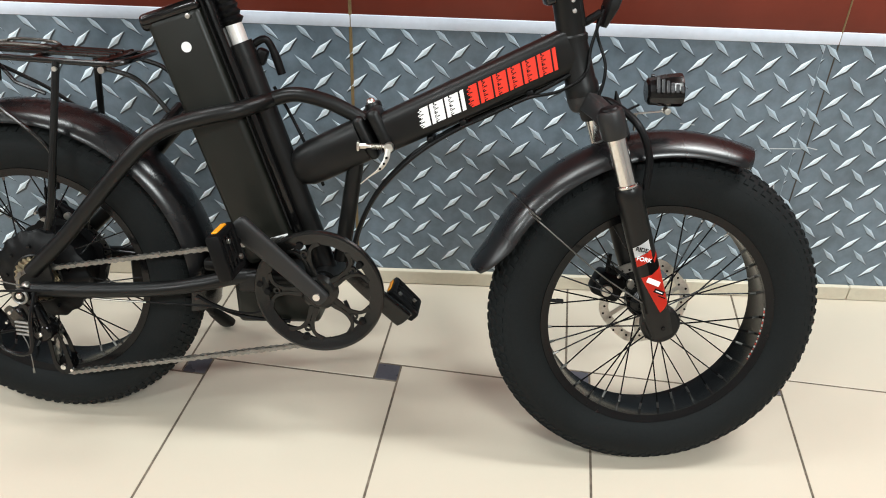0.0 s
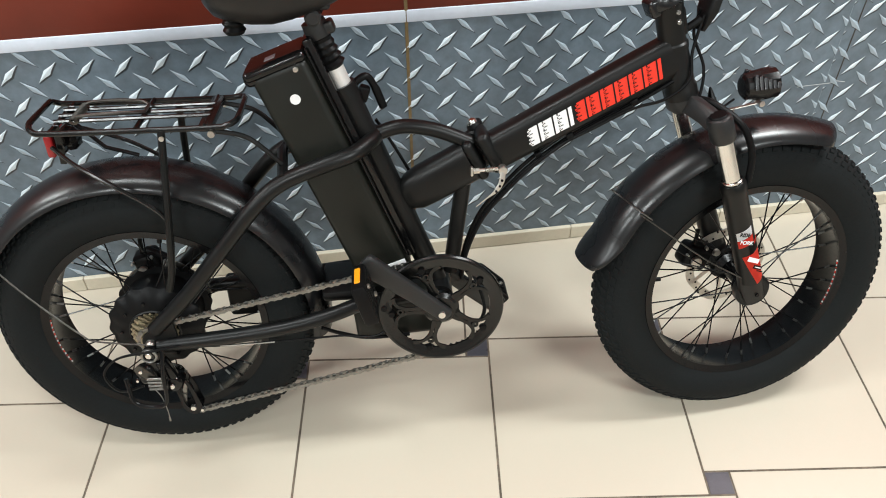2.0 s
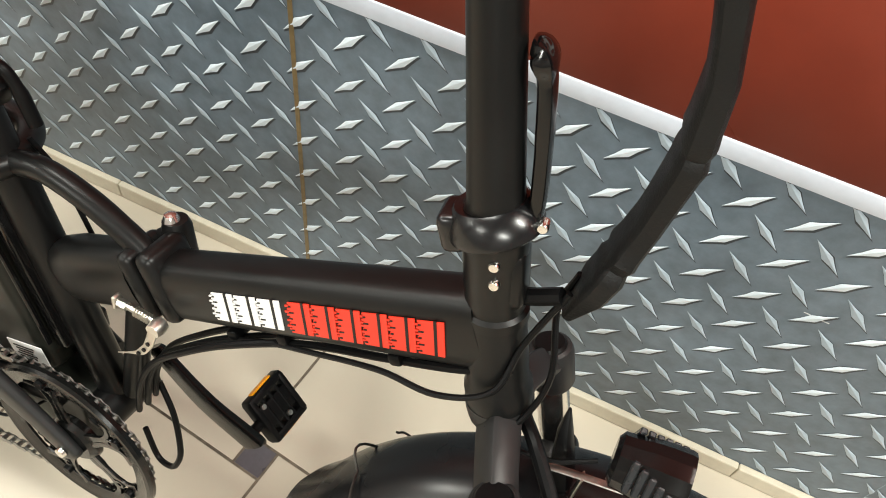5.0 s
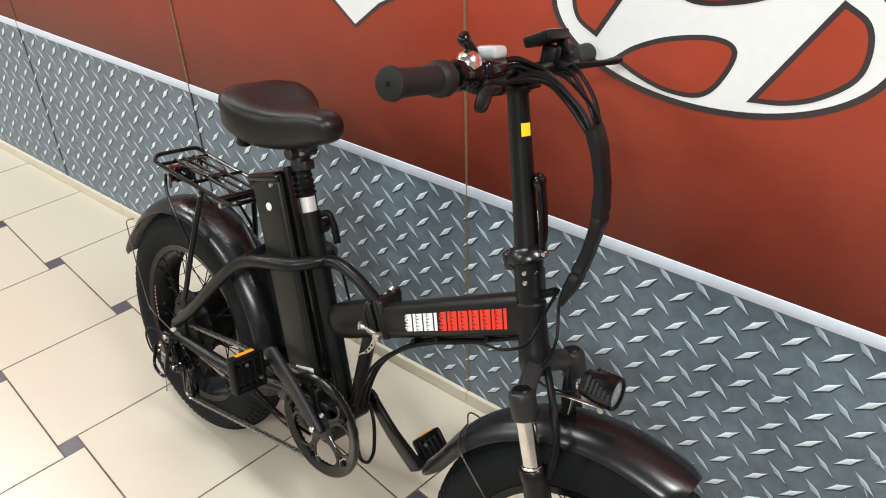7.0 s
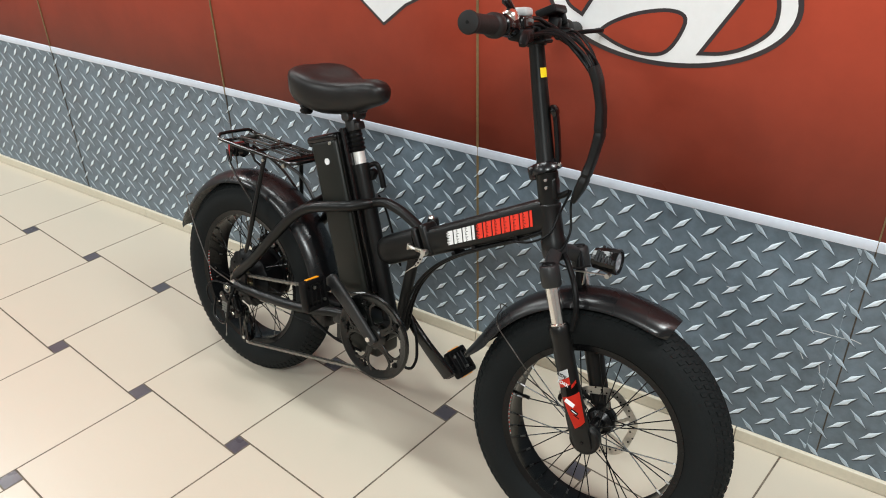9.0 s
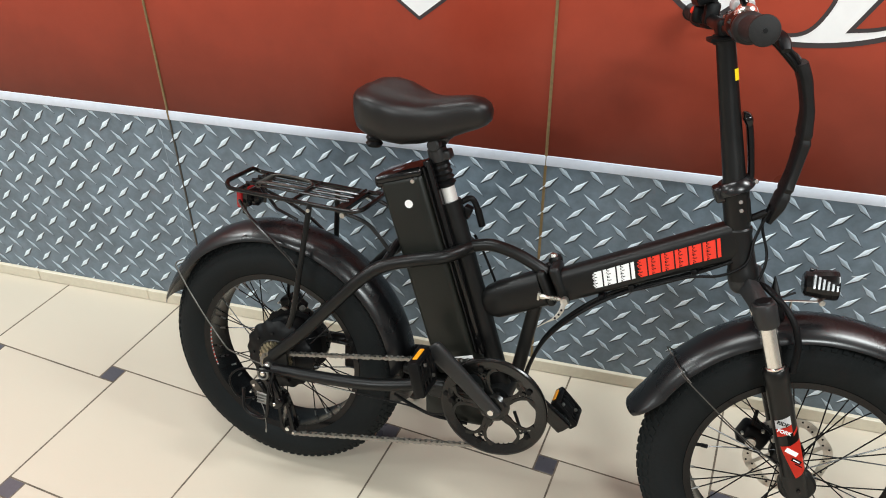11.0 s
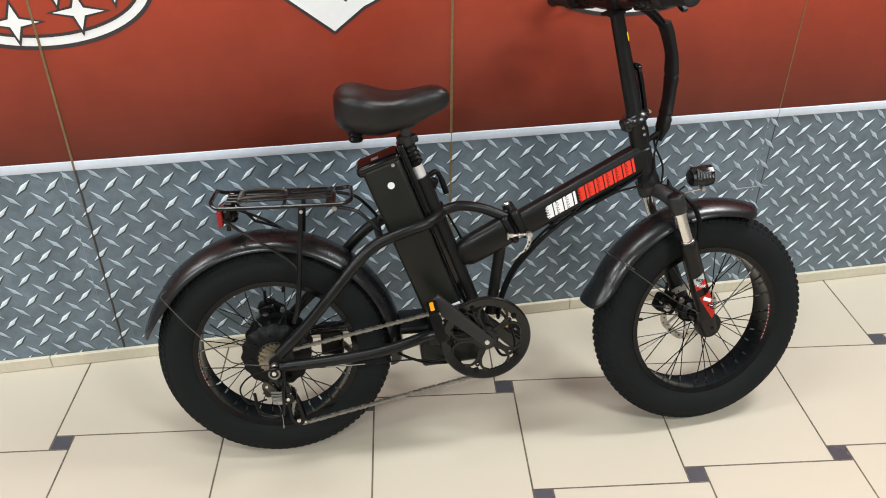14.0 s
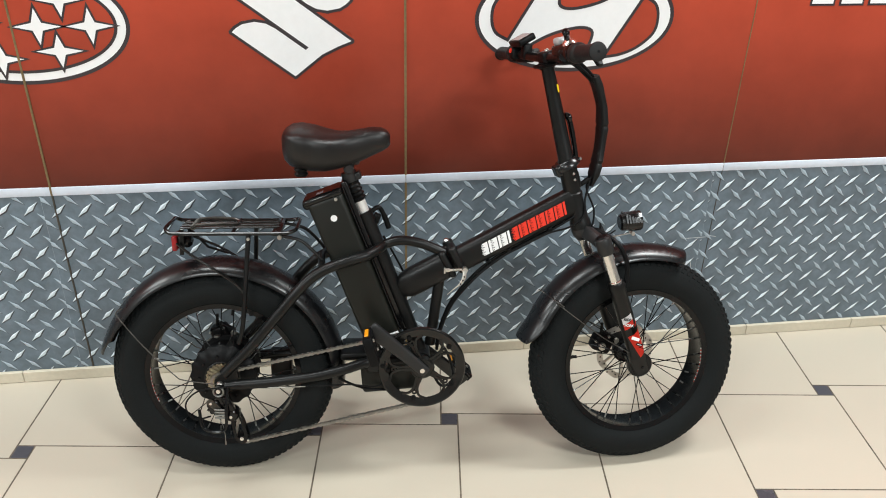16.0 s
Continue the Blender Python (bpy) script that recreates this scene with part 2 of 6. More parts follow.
def oval(cx, cz, rx, rz, n=64, a0=0.0, a1=360.0, tilt=0.0):
    out = []
    for k in range(n):
        t = radians(a0 + (a1 - a0) * k / n)
        x, z = rx * math.cos(t), rz * math.sin(t)
        c, s = math.cos(radians(tilt)), math.sin(radians(tilt))
        out.append((cx + x * c - z * s, cz + x * s + z * c))
    return out


def rounded(points, r, n=5):
    """A polygon with its corners rounded."""
    out = []
    for i, p in enumerate(points):
        p = Vector(p)
        a, b = Vector(points[i - 1]), Vector(points[(i + 1) % len(points)])
        da, db = (a - p), (b - p)
        ra = min(r, da.length * 0.45)
        rb = min(r, db.length * 0.45)
        s, e = p + da.normalized() * ra, p + db.normalized() * rb
        for k in range(n + 1):
            t = k / n
            out.append(tuple(s * (1 - t) ** 2 + p * 2 * t * (1 - t) + e * t * t))
    return out


# ---- the large structure ----
X0, X1, Y0, CEIL = -5.2, 3.8, -4.3, 3.0
bm = bmesh.new()
box(bm, ((X0 + X1) / 2, Y0 / 2 + 0.05, -0.0506), (X1 - X0 + 0.4, -Y0 + 0.5, 0.10))
floor = tagged(part("floor", bm, M["grout"], None, smooth=False), "beige ceramic tile floor with small dark insert tiles", "floor", kind="structure")

# unseen ceiling and three walls, added to close the room; grey to dim reflections
bm = bmesh.new()
box(bm, ((X0 + X1) / 2, Y0 / 2, CEIL + 0.05), (X1 - X0 + 0.4, -Y0 + 0.5, 0.1))
tagged(part("ceiling", bm, M["plaster"], None, smooth=False), "plain white ceiling", "ceiling", kind="structure")
for nm, c, s in (("wall_south", ((X0 + X1) / 2, Y0 - 0.05, CEIL / 2), (X1 - X0, 0.1, CEIL)),
                 ("wall_west", (X0 - 0.05, Y0 / 2, CEIL / 2), (0.1, -Y0, CEIL)),
                 ("wall_east", (X1 + 0.05, Y0 / 2, CEIL / 2), (0.1, -Y0, CEIL))):
    bm = bmesh.new()
    box(bm, c, s)
    tagged(part(nm, bm, M["plaster"], None, smooth=False), "plain light plaster wall", "wall", kind="structure")

# wall behind the bicycle: a brown board with printed panels on it
bm = bmesh.new()
box(bm, ((X1 - 1.5) / 2, 0.0615, CEIL / 2), (X1 + 1.5, 0.12, CEIL))
box(bm, ((X0 - 1.5) / 2, 0.0615, CEIL / 2), (-1.5 - X0, 0.12, CEIL), slot=1)
wall = tagged(part("wall_north", bm, [M["seam"], M["dark_seam"]], None, smooth=False), "wall of printed panels, red above and grey diamond plate below", "wall", kind="structure")

PLATE_TOP, STRIP_TOP, BASE_TOP = 0.635, 0.661, 0.038
SEAMS = [-1.0 * k for k in range(6, -6, -1)]
GAPS = {0.0: 0.0033, 1.0: 0.0017, -1.0: 0.0029}
for xa, xb in [(max(a, X0), min(b, X1)) for a, b in zip(SEAMS, SEAMS[1:]) if b > X0 and a < X1]:
    ga, gb = GAPS.get(xa, 0.0024), GAPS.get(xb, 0.0024)
    w_, cx = xb - xa - ga - gb, (xa + xb + ga - gb) / 2
    bm = bmesh.new()
    box(bm, (cx, 0.0025, (BASE_TOP - 0.01 + PLATE_TOP) / 2), (w_, 0.005, PLATE_TOP - BASE_TOP + 0.01))
    part("plate_panel", bm, M["plate"], wall, smooth=False)
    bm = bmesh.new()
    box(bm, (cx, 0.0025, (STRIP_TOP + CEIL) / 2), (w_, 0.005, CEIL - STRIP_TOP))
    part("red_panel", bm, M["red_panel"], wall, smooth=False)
bm = bmesh.new()
for xa, xb in [(max(a, X0), min(b, X1)) for a, b in zip(SEAMS, SEAMS[1:]) if b > X0 and a < X1]:
    box(bm, ((xa + xb) / 2, 0.0025, (PLATE_TOP + STRIP_TOP) / 2), (xb - xa - 0.001, 0.011, STRIP_TOP - PLATE_TOP), 0.002)
part("border_strip", bm, M["strip"], wall, "pale grey border strip")

# flat joint strips between the panels, some of them darker over the plate
for x_, w_, proud, low_ in ((0.0, 0.0070, 0.0020, "seam"), (-1.0, 0.0058, 0.0038, "dark_seam"), (1.0, 0.0036, 0.0012, "dark_seam"), (-2.0, 0.0050, 0.0034, "dark_seam"), (-3.0, 0.0050, 0.0034, "dark_seam"), (2.0, 0.0040, 0.0014, "dark_seam")):
    for z0, z1, thin, kind_ in ((BASE_TOP, PLATE_TOP, 1.0 if low_ == "seam" else 0.8, low_), (PLATE_TOP, CEIL, 1.0, "seam")):
        bm = bmesh.new()
        box(bm, (x_, 0.0025 - proud * thin / 2, (z0 + z1) / 2), ((w_ - 0.0004) * thin, 0.005 + proud * thin, z1 - z0), 0.0006, 1)
        part("joint_strip", bm, M[kind_], wall, "thin brown joint strip")

# pale scratches on the printed panels
for sx, sz, sl, st in ((0.728, 0.448, 0.032, 4), (0.949, 0.398, 0.085, -2), (1.010, 0.402, 0.03, 12), (0.905, 0.33, 0.045, 60), (0.955, 0.30, 0.03, 75)):
    bm = bmesh.new()
    box(bm, pose(sx, -0.0001, sz, 0, st, 0), (sl, 0.0004, 0.0016))
    part("scratch", bm, M["scratch"], wall, smooth=False)

# lozenges of the diamond plate: three printed sheets side by side, out of step with one another
PX, PZ = 0.0716, 0.0712


def lozenge(bm, cx, cz, sign):
    d, o = Vector((0.0222, 0, 0.0212 * sign)), Vector((-0.0043 * sign, 0, 0.0047))
    c = Vector((cx, 0, cz))
    rim_ = [(-1, 0), (-0.45, -0.48), (0, -1), (0.45, -0.46), (1, 0), (0.45, 0.48), (0, 1), (-0.45, 0.46)]
    jit = [1 + random.uniform(-0.12, 0.12) for _ in rim_]
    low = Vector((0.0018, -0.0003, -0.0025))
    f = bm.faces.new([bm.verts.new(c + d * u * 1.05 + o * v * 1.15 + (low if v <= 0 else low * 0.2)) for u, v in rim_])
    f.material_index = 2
    tips = [bm.verts.new(c + d * u + o * v * j + Vector((0, -0.0007, 0))) for (u, v), j in zip(rim_, jit)]
    ridge = [bm.verts.new(c + d * k + o * 0.18 + Vector((0, -0.0022, 0))) for k in (-0.40, 0.40)]
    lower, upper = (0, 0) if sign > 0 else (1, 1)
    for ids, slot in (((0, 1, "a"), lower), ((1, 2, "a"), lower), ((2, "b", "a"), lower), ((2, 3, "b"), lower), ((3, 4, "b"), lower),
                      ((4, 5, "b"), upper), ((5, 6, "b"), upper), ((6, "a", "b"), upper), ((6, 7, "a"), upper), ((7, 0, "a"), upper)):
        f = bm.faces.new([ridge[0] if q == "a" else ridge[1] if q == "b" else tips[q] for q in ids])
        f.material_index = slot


bm = bmesh.new()
for xa, xb, x_at, z_at in ((X0, -1.034, -1.0665, 0.597), (-1.034, 0.974, 0.940, 0.587), (0.974, X1, 1.0285, 0.584)):
    sheet = bmesh.new()
    for i in range(int((xa - x_at) / PX) - 2, int((xb - x_at) / PX) + 3):
        for k in range(-9, 2):
            for sign, half in ((1, 0.0), (-1, 0.5)):
                x_, z_ = x_at + (i + half) * PX, z_at + (k + half) * PZ
                if xa - 0.022 < x_ < xb + 0.022 and 0.02 < z_ < PLATE_TOP + 0.02:
                    lozenge(sheet, x_, z_, sign)
    for co, no in (((xa, 0, 0), (-1, 0, 0)), ((xb, 0, 0), (1, 0, 0)), ((0, 0, PLATE_TOP - 0.001), (0, 0, 1)), ((0, 0, BASE_TOP + 0.002), (0, 0, -1))):
        bmesh.ops.bisect_plane(sheet, geom=sheet.verts[:] + sheet.edges[:] + sheet.faces[:], plane_co=co, plane_no=no, clear_outer=True)
    me = bpy.data.meshes.new("sheet")
    sheet.to_mesh(me)
    sheet.free()
    bm.from_mesh(me)
    bpy.data.meshes.remove(me)
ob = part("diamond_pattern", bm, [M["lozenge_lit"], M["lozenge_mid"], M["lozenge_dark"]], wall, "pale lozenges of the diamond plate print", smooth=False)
tagged(ob, kind="stuff")
# the edges of the printed sheets
for x_ in (-1.034, 0.974):
    bm = bmesh.new()
    box(bm, (x_, -0.0001, (BASE_TOP + STRIP_TOP) / 2), (0.0011, 0.0003, STRIP_TOP - BASE_TOP - 0.01))
    part("sheet_edge", bm, M["plate_edge"], wall, "faint edge of a printed sheet", smooth=False)

# skirting
for k in range(-13, 9):
    bm = bmesh.new()
    box(bm, (0.2 + k * 0.403, -0.006, BASE_TOP / 2 + 0.001), (0.4015, 0.012, BASE_TOP), 0.0015, 1)
    ob = part("skirting_tile", bm, M["skirting"], wall)

# printed emblems, plain shapes in their colours
def emblem(name, label):
    return {"bms": {k: bmesh.new() for k in ("print_dark", "print_white", "red_panel")}, "name": name, "label": label}


def shape(e, outline, colour, level):
    prism(e["bms"][colour], outline, 0.004, Matrix.Translation((0, -0.0006 - 0.0006 * level, 0)))


def grown(points, d):
    """The outline pushed outwards by d."""
    n, out = len(points), []
    area = sum(points[i - 1][0] * points[i][1] - points[i][0] * points[i - 1][1] for i in range(n))
    s = 1 if area > 0 else -1
    for i in range(n):
        a, p, b = Vector(points[i - 1]), Vector(points[i]), Vector(points[(i + 1) % n])
        na = Vector(((p - a).y, -(p - a).x)).normalized() * s
        nb = Vector(((b - p).y, -(b - p).x)).normalized() * s
        k = (na + nb)
        k = k.normalized() / max(0.35, k.normalized().dot(na)) if k.length > 1e-6 else na
        out.append(tuple(p + k * d))
    return out


def place(e):
    bms = e["bms"]
    # the print is cut where it runs over a joint between panels
    for b in bms.values():
        for joint in (-1.0, 0.0, 1.0):
            g_ = GAPS[joint]
            for x_ in (joint - g_, joint + g_):
                bmesh.ops.bisect_plane(b, geom=b.verts[:] + b.edges[:] + b.faces[:], plane_co=(x_, 0, 0), plane_no=(1, 0, 0))
            bmesh.ops.delete(b, geom=[f for f in b.faces if abs(f.calc_center_median().x - joint) < g_ - 1e-5], context="FACES")
    top = part(e["name"], bms["print_white"], M["print_white"], wall, e["label"], smooth=False)
    part("outline", bms["print_dark"], M["print_dark"], top, smooth=False)
    if len(bms["red_panel"].faces):
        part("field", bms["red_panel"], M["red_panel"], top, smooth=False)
    else:
        bms["red_panel"].free()


e = emblem("oval_emblem", "white oval ring emblem with a slanted bar shape")
CX, CZ = 0.474, 1.112
shape(e, oval(CX, CZ, 0.284, 0.150, 72), "print_dark", 0)
shape(e, oval(CX, CZ, 0.273, 0.139, 72), "print_white", 1)
shift = (0.009, 0.006)
right_field = [(0.557, 0.997), (0.655, 1.163), (0.690, 1.142), (0.702, 1.105), (0.694, 1.062), (0.652, 1.024), (0.605, 1.004)]
low_field = [(0.318, 1.014), (0.352, 1.040), (0.410, 1.066), (0.480, 1.080), (0.516, 1.066), (0.500, 1.014), (0.470, 0.984), (0.416, 0.980), (0.364, 0.993)]
right_field = [tuple(q) for q in spline(right_field[1:] + right_field[:1], 5)]
low_field = [tuple(q) for q in spline(low_field + low_field[:1], 5)][:-1]
for f_ in ([(x + shift[0], z + shift[1]) for x, z in right_field], [(x + shift[0], z + shift[1]) for x, z in low_field]):
    for g_ in (f_, [(2 * CX - x, 2 * CZ - z) for x, z in f_]):
        shape(e, grown(g_, 0.0045), "print_dark", 2)
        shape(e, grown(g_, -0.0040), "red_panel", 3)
place(e)

e = emblem("star_emblem", "white oval ring emblem filled with four-pointed stars")
CX, CZ = -0.986, 1.107
shape(e, oval(CX, CZ, 0.274, 0.152, 72), "print_dark", 0)
shape(e, oval(CX, CZ, 0.264, 0.142, 72), "print_white", 1)
shape(e, oval(CX, CZ, 0.243, 0.122, 72), "print_dark", 2)
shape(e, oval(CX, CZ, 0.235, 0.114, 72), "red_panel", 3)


def star(x, z, rx, rz):
    pts = []
    for k in range(8):
        a = math.pi / 4 * k
        r = 1.0 if k % 2 == 0 else 0.30
        pts.append((x + rx * r * math.cos(a), z + rz * r * math.sin(a)))
    shape(e, grown(pts, 0.0055), "print_dark", 4)
    shape(e, pts, "print_white", 5)


for sx, sz, sr, sh in ((-0.932, 1.094, 0.058, 0.046), (-0.803, 1.094, 0.058, 0.046), (-0.889, 1.031, 0.058, 0.043), (-1.035, 1.012, 0.055, 0.042),
                       (-1.11, 1.105, 0.085, 0.065), (-0.868, 1.160, 0.055, 0.042)):
    star(sx - 0.006, sz + 0.011, sr, sh)
place(e)

e = emblem("angular_emblem", "white angular emblem with pointed ends and dark outline")
lobe = [(-0.458, 1.085), (-0.447, 1.095), (-0.430, 1.105), (-0.398, 1.111), (-0.369, 1.106), (-0.345, 1.093), (-0.269, 1.035), (-0.261, 1.042)]
tip = [(-0.146, 1.057), (-0.180, 1.044), (-0.226, 1.022), (-0.301, 0.964)]


def half_turn(pts):
    return [(2 * -0.302 - x, 2 * 1.1245 - z) for x, z in pts]


whole = lobe + half_turn(tip) + half_turn(lobe) + tip
shape(e, whole, "print_white", 1)
for k in range(len(whole)):
    a, b = Vector(whole[k - 1]), Vector(whole[k])
    d = (b - a).normalized() * 0.0075
    n_ = Vector((-d.y, d.x))
    quad = [a - d * 0.6 - n_, b + d * 0.6 - n_, b + d - n_ * 0.4, b + d + n_ * 0.4, b + d * 0.6 + n_, a - d * 0.6 + n_, a - d + n_ * 0.4, a - d - n_ * 0.4]
    shape(e, [tuple(q) for q in quad], "print_dark", 0.04 * (k % 9))
place(e)

e = emblem("bar_print", "row of white bars, part of a printed caption")
for k in range(5):
    bar = [(1.168 + 0.09 * k, 1.145), (1.233 + 0.09 * k, 1.145), (1.233 + 0.09 * k, 1.24), (1.168 + 0.09 * k, 1.24)]
    shape(e, grown(bar, 0.006), "print_dark", 0)
    shape(e, bar, "print_white", 1)
place(e)

# ---- the bicycle: local x forward, y towards the wall, z up in its own leaning plane ----
bike = tagged(new("folding_bicycle"), "matt black folding electric bicycle with fat tyres on tiled floor", "bicycle")
bike.matrix_world = pose(-0.5239, -0.4505, 0.0015, -11.5, 0, -3.8) @ Matrix.Diagonal((1.012, 1.012, 1.012, 1))

R_TYRE, HUB_W = 0.287, 0.286
REAR, FRONT = Vector((0, 0, HUB_W)), Vector((1.093, 0, 0.2895))
STEER_AT = Vector((0.927, 0, 0.675))
RAKE = radians(18.5)
STEER = Vector((-math.sin(RAKE), 0, math.cos(RAKE)))
TURN_ = Matrix.Translation(STEER_AT) @ Matrix.Rotation(radians(11.0), 4, STEER) @ Matrix.Translation(-STEER_AT)
TURN_W = Matrix.Translation(STEER_AT) @ Matrix.Rotation(radians(6.5), 4, STEER) @ Matrix.Translation(-STEER_AT)


def along(h, fwd=0.0, v=0.0):
    """A point on the steering axis, h above the crown, fwd ahead of it, v to the side."""
    ahead = Vector((math.cos(RAKE), 0, math.sin(RAKE)))
    return STEER_AT + STEER * h + ahead * fwd + Vector((0, v, 0))


STEM_FOOT = Vector((0.905, 0, 0.745))
STEM_TILT = 14.6


def stem_at(h, fwd=0.0, v=0.0):
    """A point on the stem, h above its foot."""
    a = radians(STEM_TILT)
    return STEM_FOOT + Vector((-math.sin(a) * h + math.cos(a) * fwd, v - 0.03 * h, math.cos(a) * h + math.sin(a) * fwd))


def wheel(name, label, c, flange_r, flange_v, m, seed):
    rnd = random.Random(seed)
    bm = bmesh.new()
    prof = [(0.186, -0.037), (0.1995, -0.0400), (0.2010, -0.0375), (0.2010, 0.0375), (0.1995, 0.0400), (0.186, 0.037),
            (0.1865, 0.034), (0.1885, 0.030), (0.1885, -0.030), (0.1865, -0.034)]
    lathe(bm, prof, c, seg=96, closed=True)
    rim = part(name, bm, M["rim"], bike, label, m)
    # tyre, hollow to the rim bed
    bm = bmesh.new()
    prof = []
    for k in range(25):
        a = radians(-128 + 256 * k / 24)
        prof.append((0.2365 + 0.0475 * math.cos(a) * (1.0 if abs(math.degrees(a)) < 90 else 1.25), 0.049 * math.sin(a)))
    # moulded rings on the side walls
    prof = [(r - (0.0008 if k in (5, 19) else 0), v) for k, (r, v) in enumerate(prof)]
    lathe(bm, prof, c, seg=112, closed=True)
    tyre = part("tyre", bm, M["rubber"], rim, "fat black rubber tyre with low knobs")
    # knobs: staggered rows over the tread
    bm = bmesh.new()
    rows = [(-66, 0.0, 0.0120, 0.0095, 0.0016), (-50, 0.5, 0.0135, 0.0120, 0.0030), (-33, 0.0, 0.0130, 0.0115, 0.0032), (-16, 0.5, 0.0125, 0.0110, 0.0026), (0, 0.0, 0.0110, 0.0115, 0.0024)]
    rows += [(-deg, off, la, lb, hk) for deg, off, la, lb, hk in rows[:4]]
    rows = [(deg, off, la * 0.82, lb * 0.94, hk) for deg, off, la, lb, hk in rows]
    count = 92
    for deg, off, la, lb, hk in rows:
        a = radians(deg)
        for k in range(count):
            th = 2 * math.pi * (k + off) / count
            radial = Vector((math.cos(th), 0, math.sin(th)))
            tang = Vector((-math.sin(th), 0, math.cos(th)))
            nrm = radial * math.cos(a) + Vector((0, 1, 0)) * math.sin(a)
            lat = Vector((0, 1, 0)) * math.cos(a) - radial * math.sin(a)
            p = c + radial * 0.2365 + nrm * 0.0472
            skew = 0.35 * (1 if deg > 0 else -1 if deg < 0 else 0)
            t1, t2 = tang * (la / 2), (lat + tang * skew) * (lb / 2)
            lo = [bm.verts.new(p + t1 * i + t2 * j) for i, j in ((-1, -1), (1, -1), (1, 1), (-1, 1))]
            hi = [bm.verts.new(p + t1 * i * 0.78 + t2 * j * 0.78 + nrm * hk) for i, j in ((-1, -1), (1, -1), (1, 1), (-1, 1))]
            bm.faces.new(hi)
            for q in range(4):
                bm.faces.new((lo[q], lo[(q + 1) % 4], hi[(q + 1) % 4], hi[q]))
    tagged(part("tread", bm, M["rubber"], rim, smooth=False), kind="stuff")
    # spokes: two shared meshes, each spoke an object of its own
    for side in (-1, 1):
        for lead in (-1, 1):
            bm = bmesh.new()
            a0 = radians(30 if flange_r < 0.05 else 12) * lead
            start = Vector((flange_r * math.cos(a0), side * flange_v, flange_r * math.sin(a0)))
            end = Vector((0.1895, side * 0.010, 0))
            tube(bm, [start, end], 0.0013, 6)
            d = (end - start).normalized()
            tube(bm, [end - d * 0.013, end + d * 0.001], 0.0022, 6, slot=1)
            me = finish("spoke", bm, [M["rim"], M["chain"]])
            for k in range(9):
                ang = radians(40 * k + (20 if side > 0 else 0) + (10 if lead > 0 else 0) + rnd.uniform(-0.6, 0.6))
                ob = new("spoke", me)
                ob.parent = rim
                ob.matrix_local = Matrix.Translation(c) @ Matrix.Rotation(ang, 4, "Y")
    bm = bmesh.new()
    ang = radians(176 if flange_r < 0.05 else 80)
    d = Vector((math.cos(ang), 0, math.sin(ang)))
    tube(bm, [c + d * 0.19, c + d * 0.166], 0.0032, 10)
    tube(bm, [c + d * 0.168, c + d * 0.156], 0.0042, 10)
    part("valve", bm, M["plastic"], rim, "black valve cap")
    # red and white print on the inner side of the rim
    for base in (-8, 188):
        bm = bmesh.new()
        for k in range(20):
            a = radians(base - 15 + 1.55 * k)
            dr = Vector((math.cos(a), 0, math.sin(a)))
            tg = Vector((-math.sin(a), 0, math.cos(a)))
            m2 = Matrix((tg, Vector((0, 1, 0)), dr)).transposed().to_4x4()
            m2.translation = c + dr * 0.1872
            box(bm, m2 @ Matrix.Translation((0, -0.0312, 0)), (0.0030 if k % 4 else 0.0010, 0.0026, 0.0022), slot=k % 2)
        part("rim_print", bm, [M["red"], M["white"]], rim, "small red and white print", smooth=False)
    return rim


rear_wheel = wheel("rear_wheel", "rear wheel with fat black tyre and hub motor", REAR, 0.076, 0.034, None, 1)
front_wheel = wheel("front_wheel", "front wheel with fat black tyre and disc brake", FRONT, 0.024, 0.034, TURN_W @ Matrix.Translation(FRONT) @ Matrix.Rotation(radians(-1.5), 4, "X") @ Matrix.Scale(1.016, 4) @ Matrix.Translation(-FRONT), 2)

# rear hub motor, freewheel
bm = bmesh.new()
rings = []
for r_, v_, wav in ((0.020, -0.052, 0), (0.046, -0.052, 0), (0.066, -0.047, 0.002), (0.0800, -0.040, 0.0020), (0.0840, -0.036, 0.0020), (0.0840, -0.030, 0.0020), (0.0720, -0.028, 0),
                   (0.0720, 0.028, 0), (0.0840, 0.030, 0.0020), (0.0840, 0.036, 0.0020), (0.0800, 0.040, 0.0020), (0.066, 0.047, 0.002), (0.020, 0.052, 0)):
    rings.append([bm.verts.new(REAR + Vector(((r_ + wav * math.cos(16 * a_)) * math.cos(a_), v_, (r_ + wav * math.cos(16 * a_)) * math.sin(a_)))) for a_ in [2 * math.pi * k / 108 for k in range(108)]])
for A, B in zip(rings, rings[1:]):
    for k in range(108):
        bm.faces.new((A[k], A[(k + 1) % 108], B[(k + 1) % 108], B[k]))
bm.faces.new(rings[0][::-1])
bm.faces.new(rings[-1])
hub = part("hub_motor", bm, M["plastic"], rear_wheel, "black hub motor with scalloped flanges")
for k in range(9):
    a_ = 2 * math.pi * (k + 0.5) / 9
    bm = bmesh.new()
    lathe(bm, [(0, -0.0535), (0.0030, -0.0530), (0.0034, -0.048), (0, -0.048)], REAR + Vector((math.cos(a_), 0, math.sin(a_))) * 0.060, seg=10)
    part("hub_screw", bm, M["rim"], hub)
bm = bmesh.new()
lathe(bm, [(0.041, -0.0535), (0.044, -0.055), (0.046, -0.0535), (0.046, -0.051), (0.041, -0.051)], REAR, seg=48, closed=True)
part("freewheel_shield", bm, M["paint"], rear_wheel, "dark ring behind the freewheel")
bm = bmesh.new()
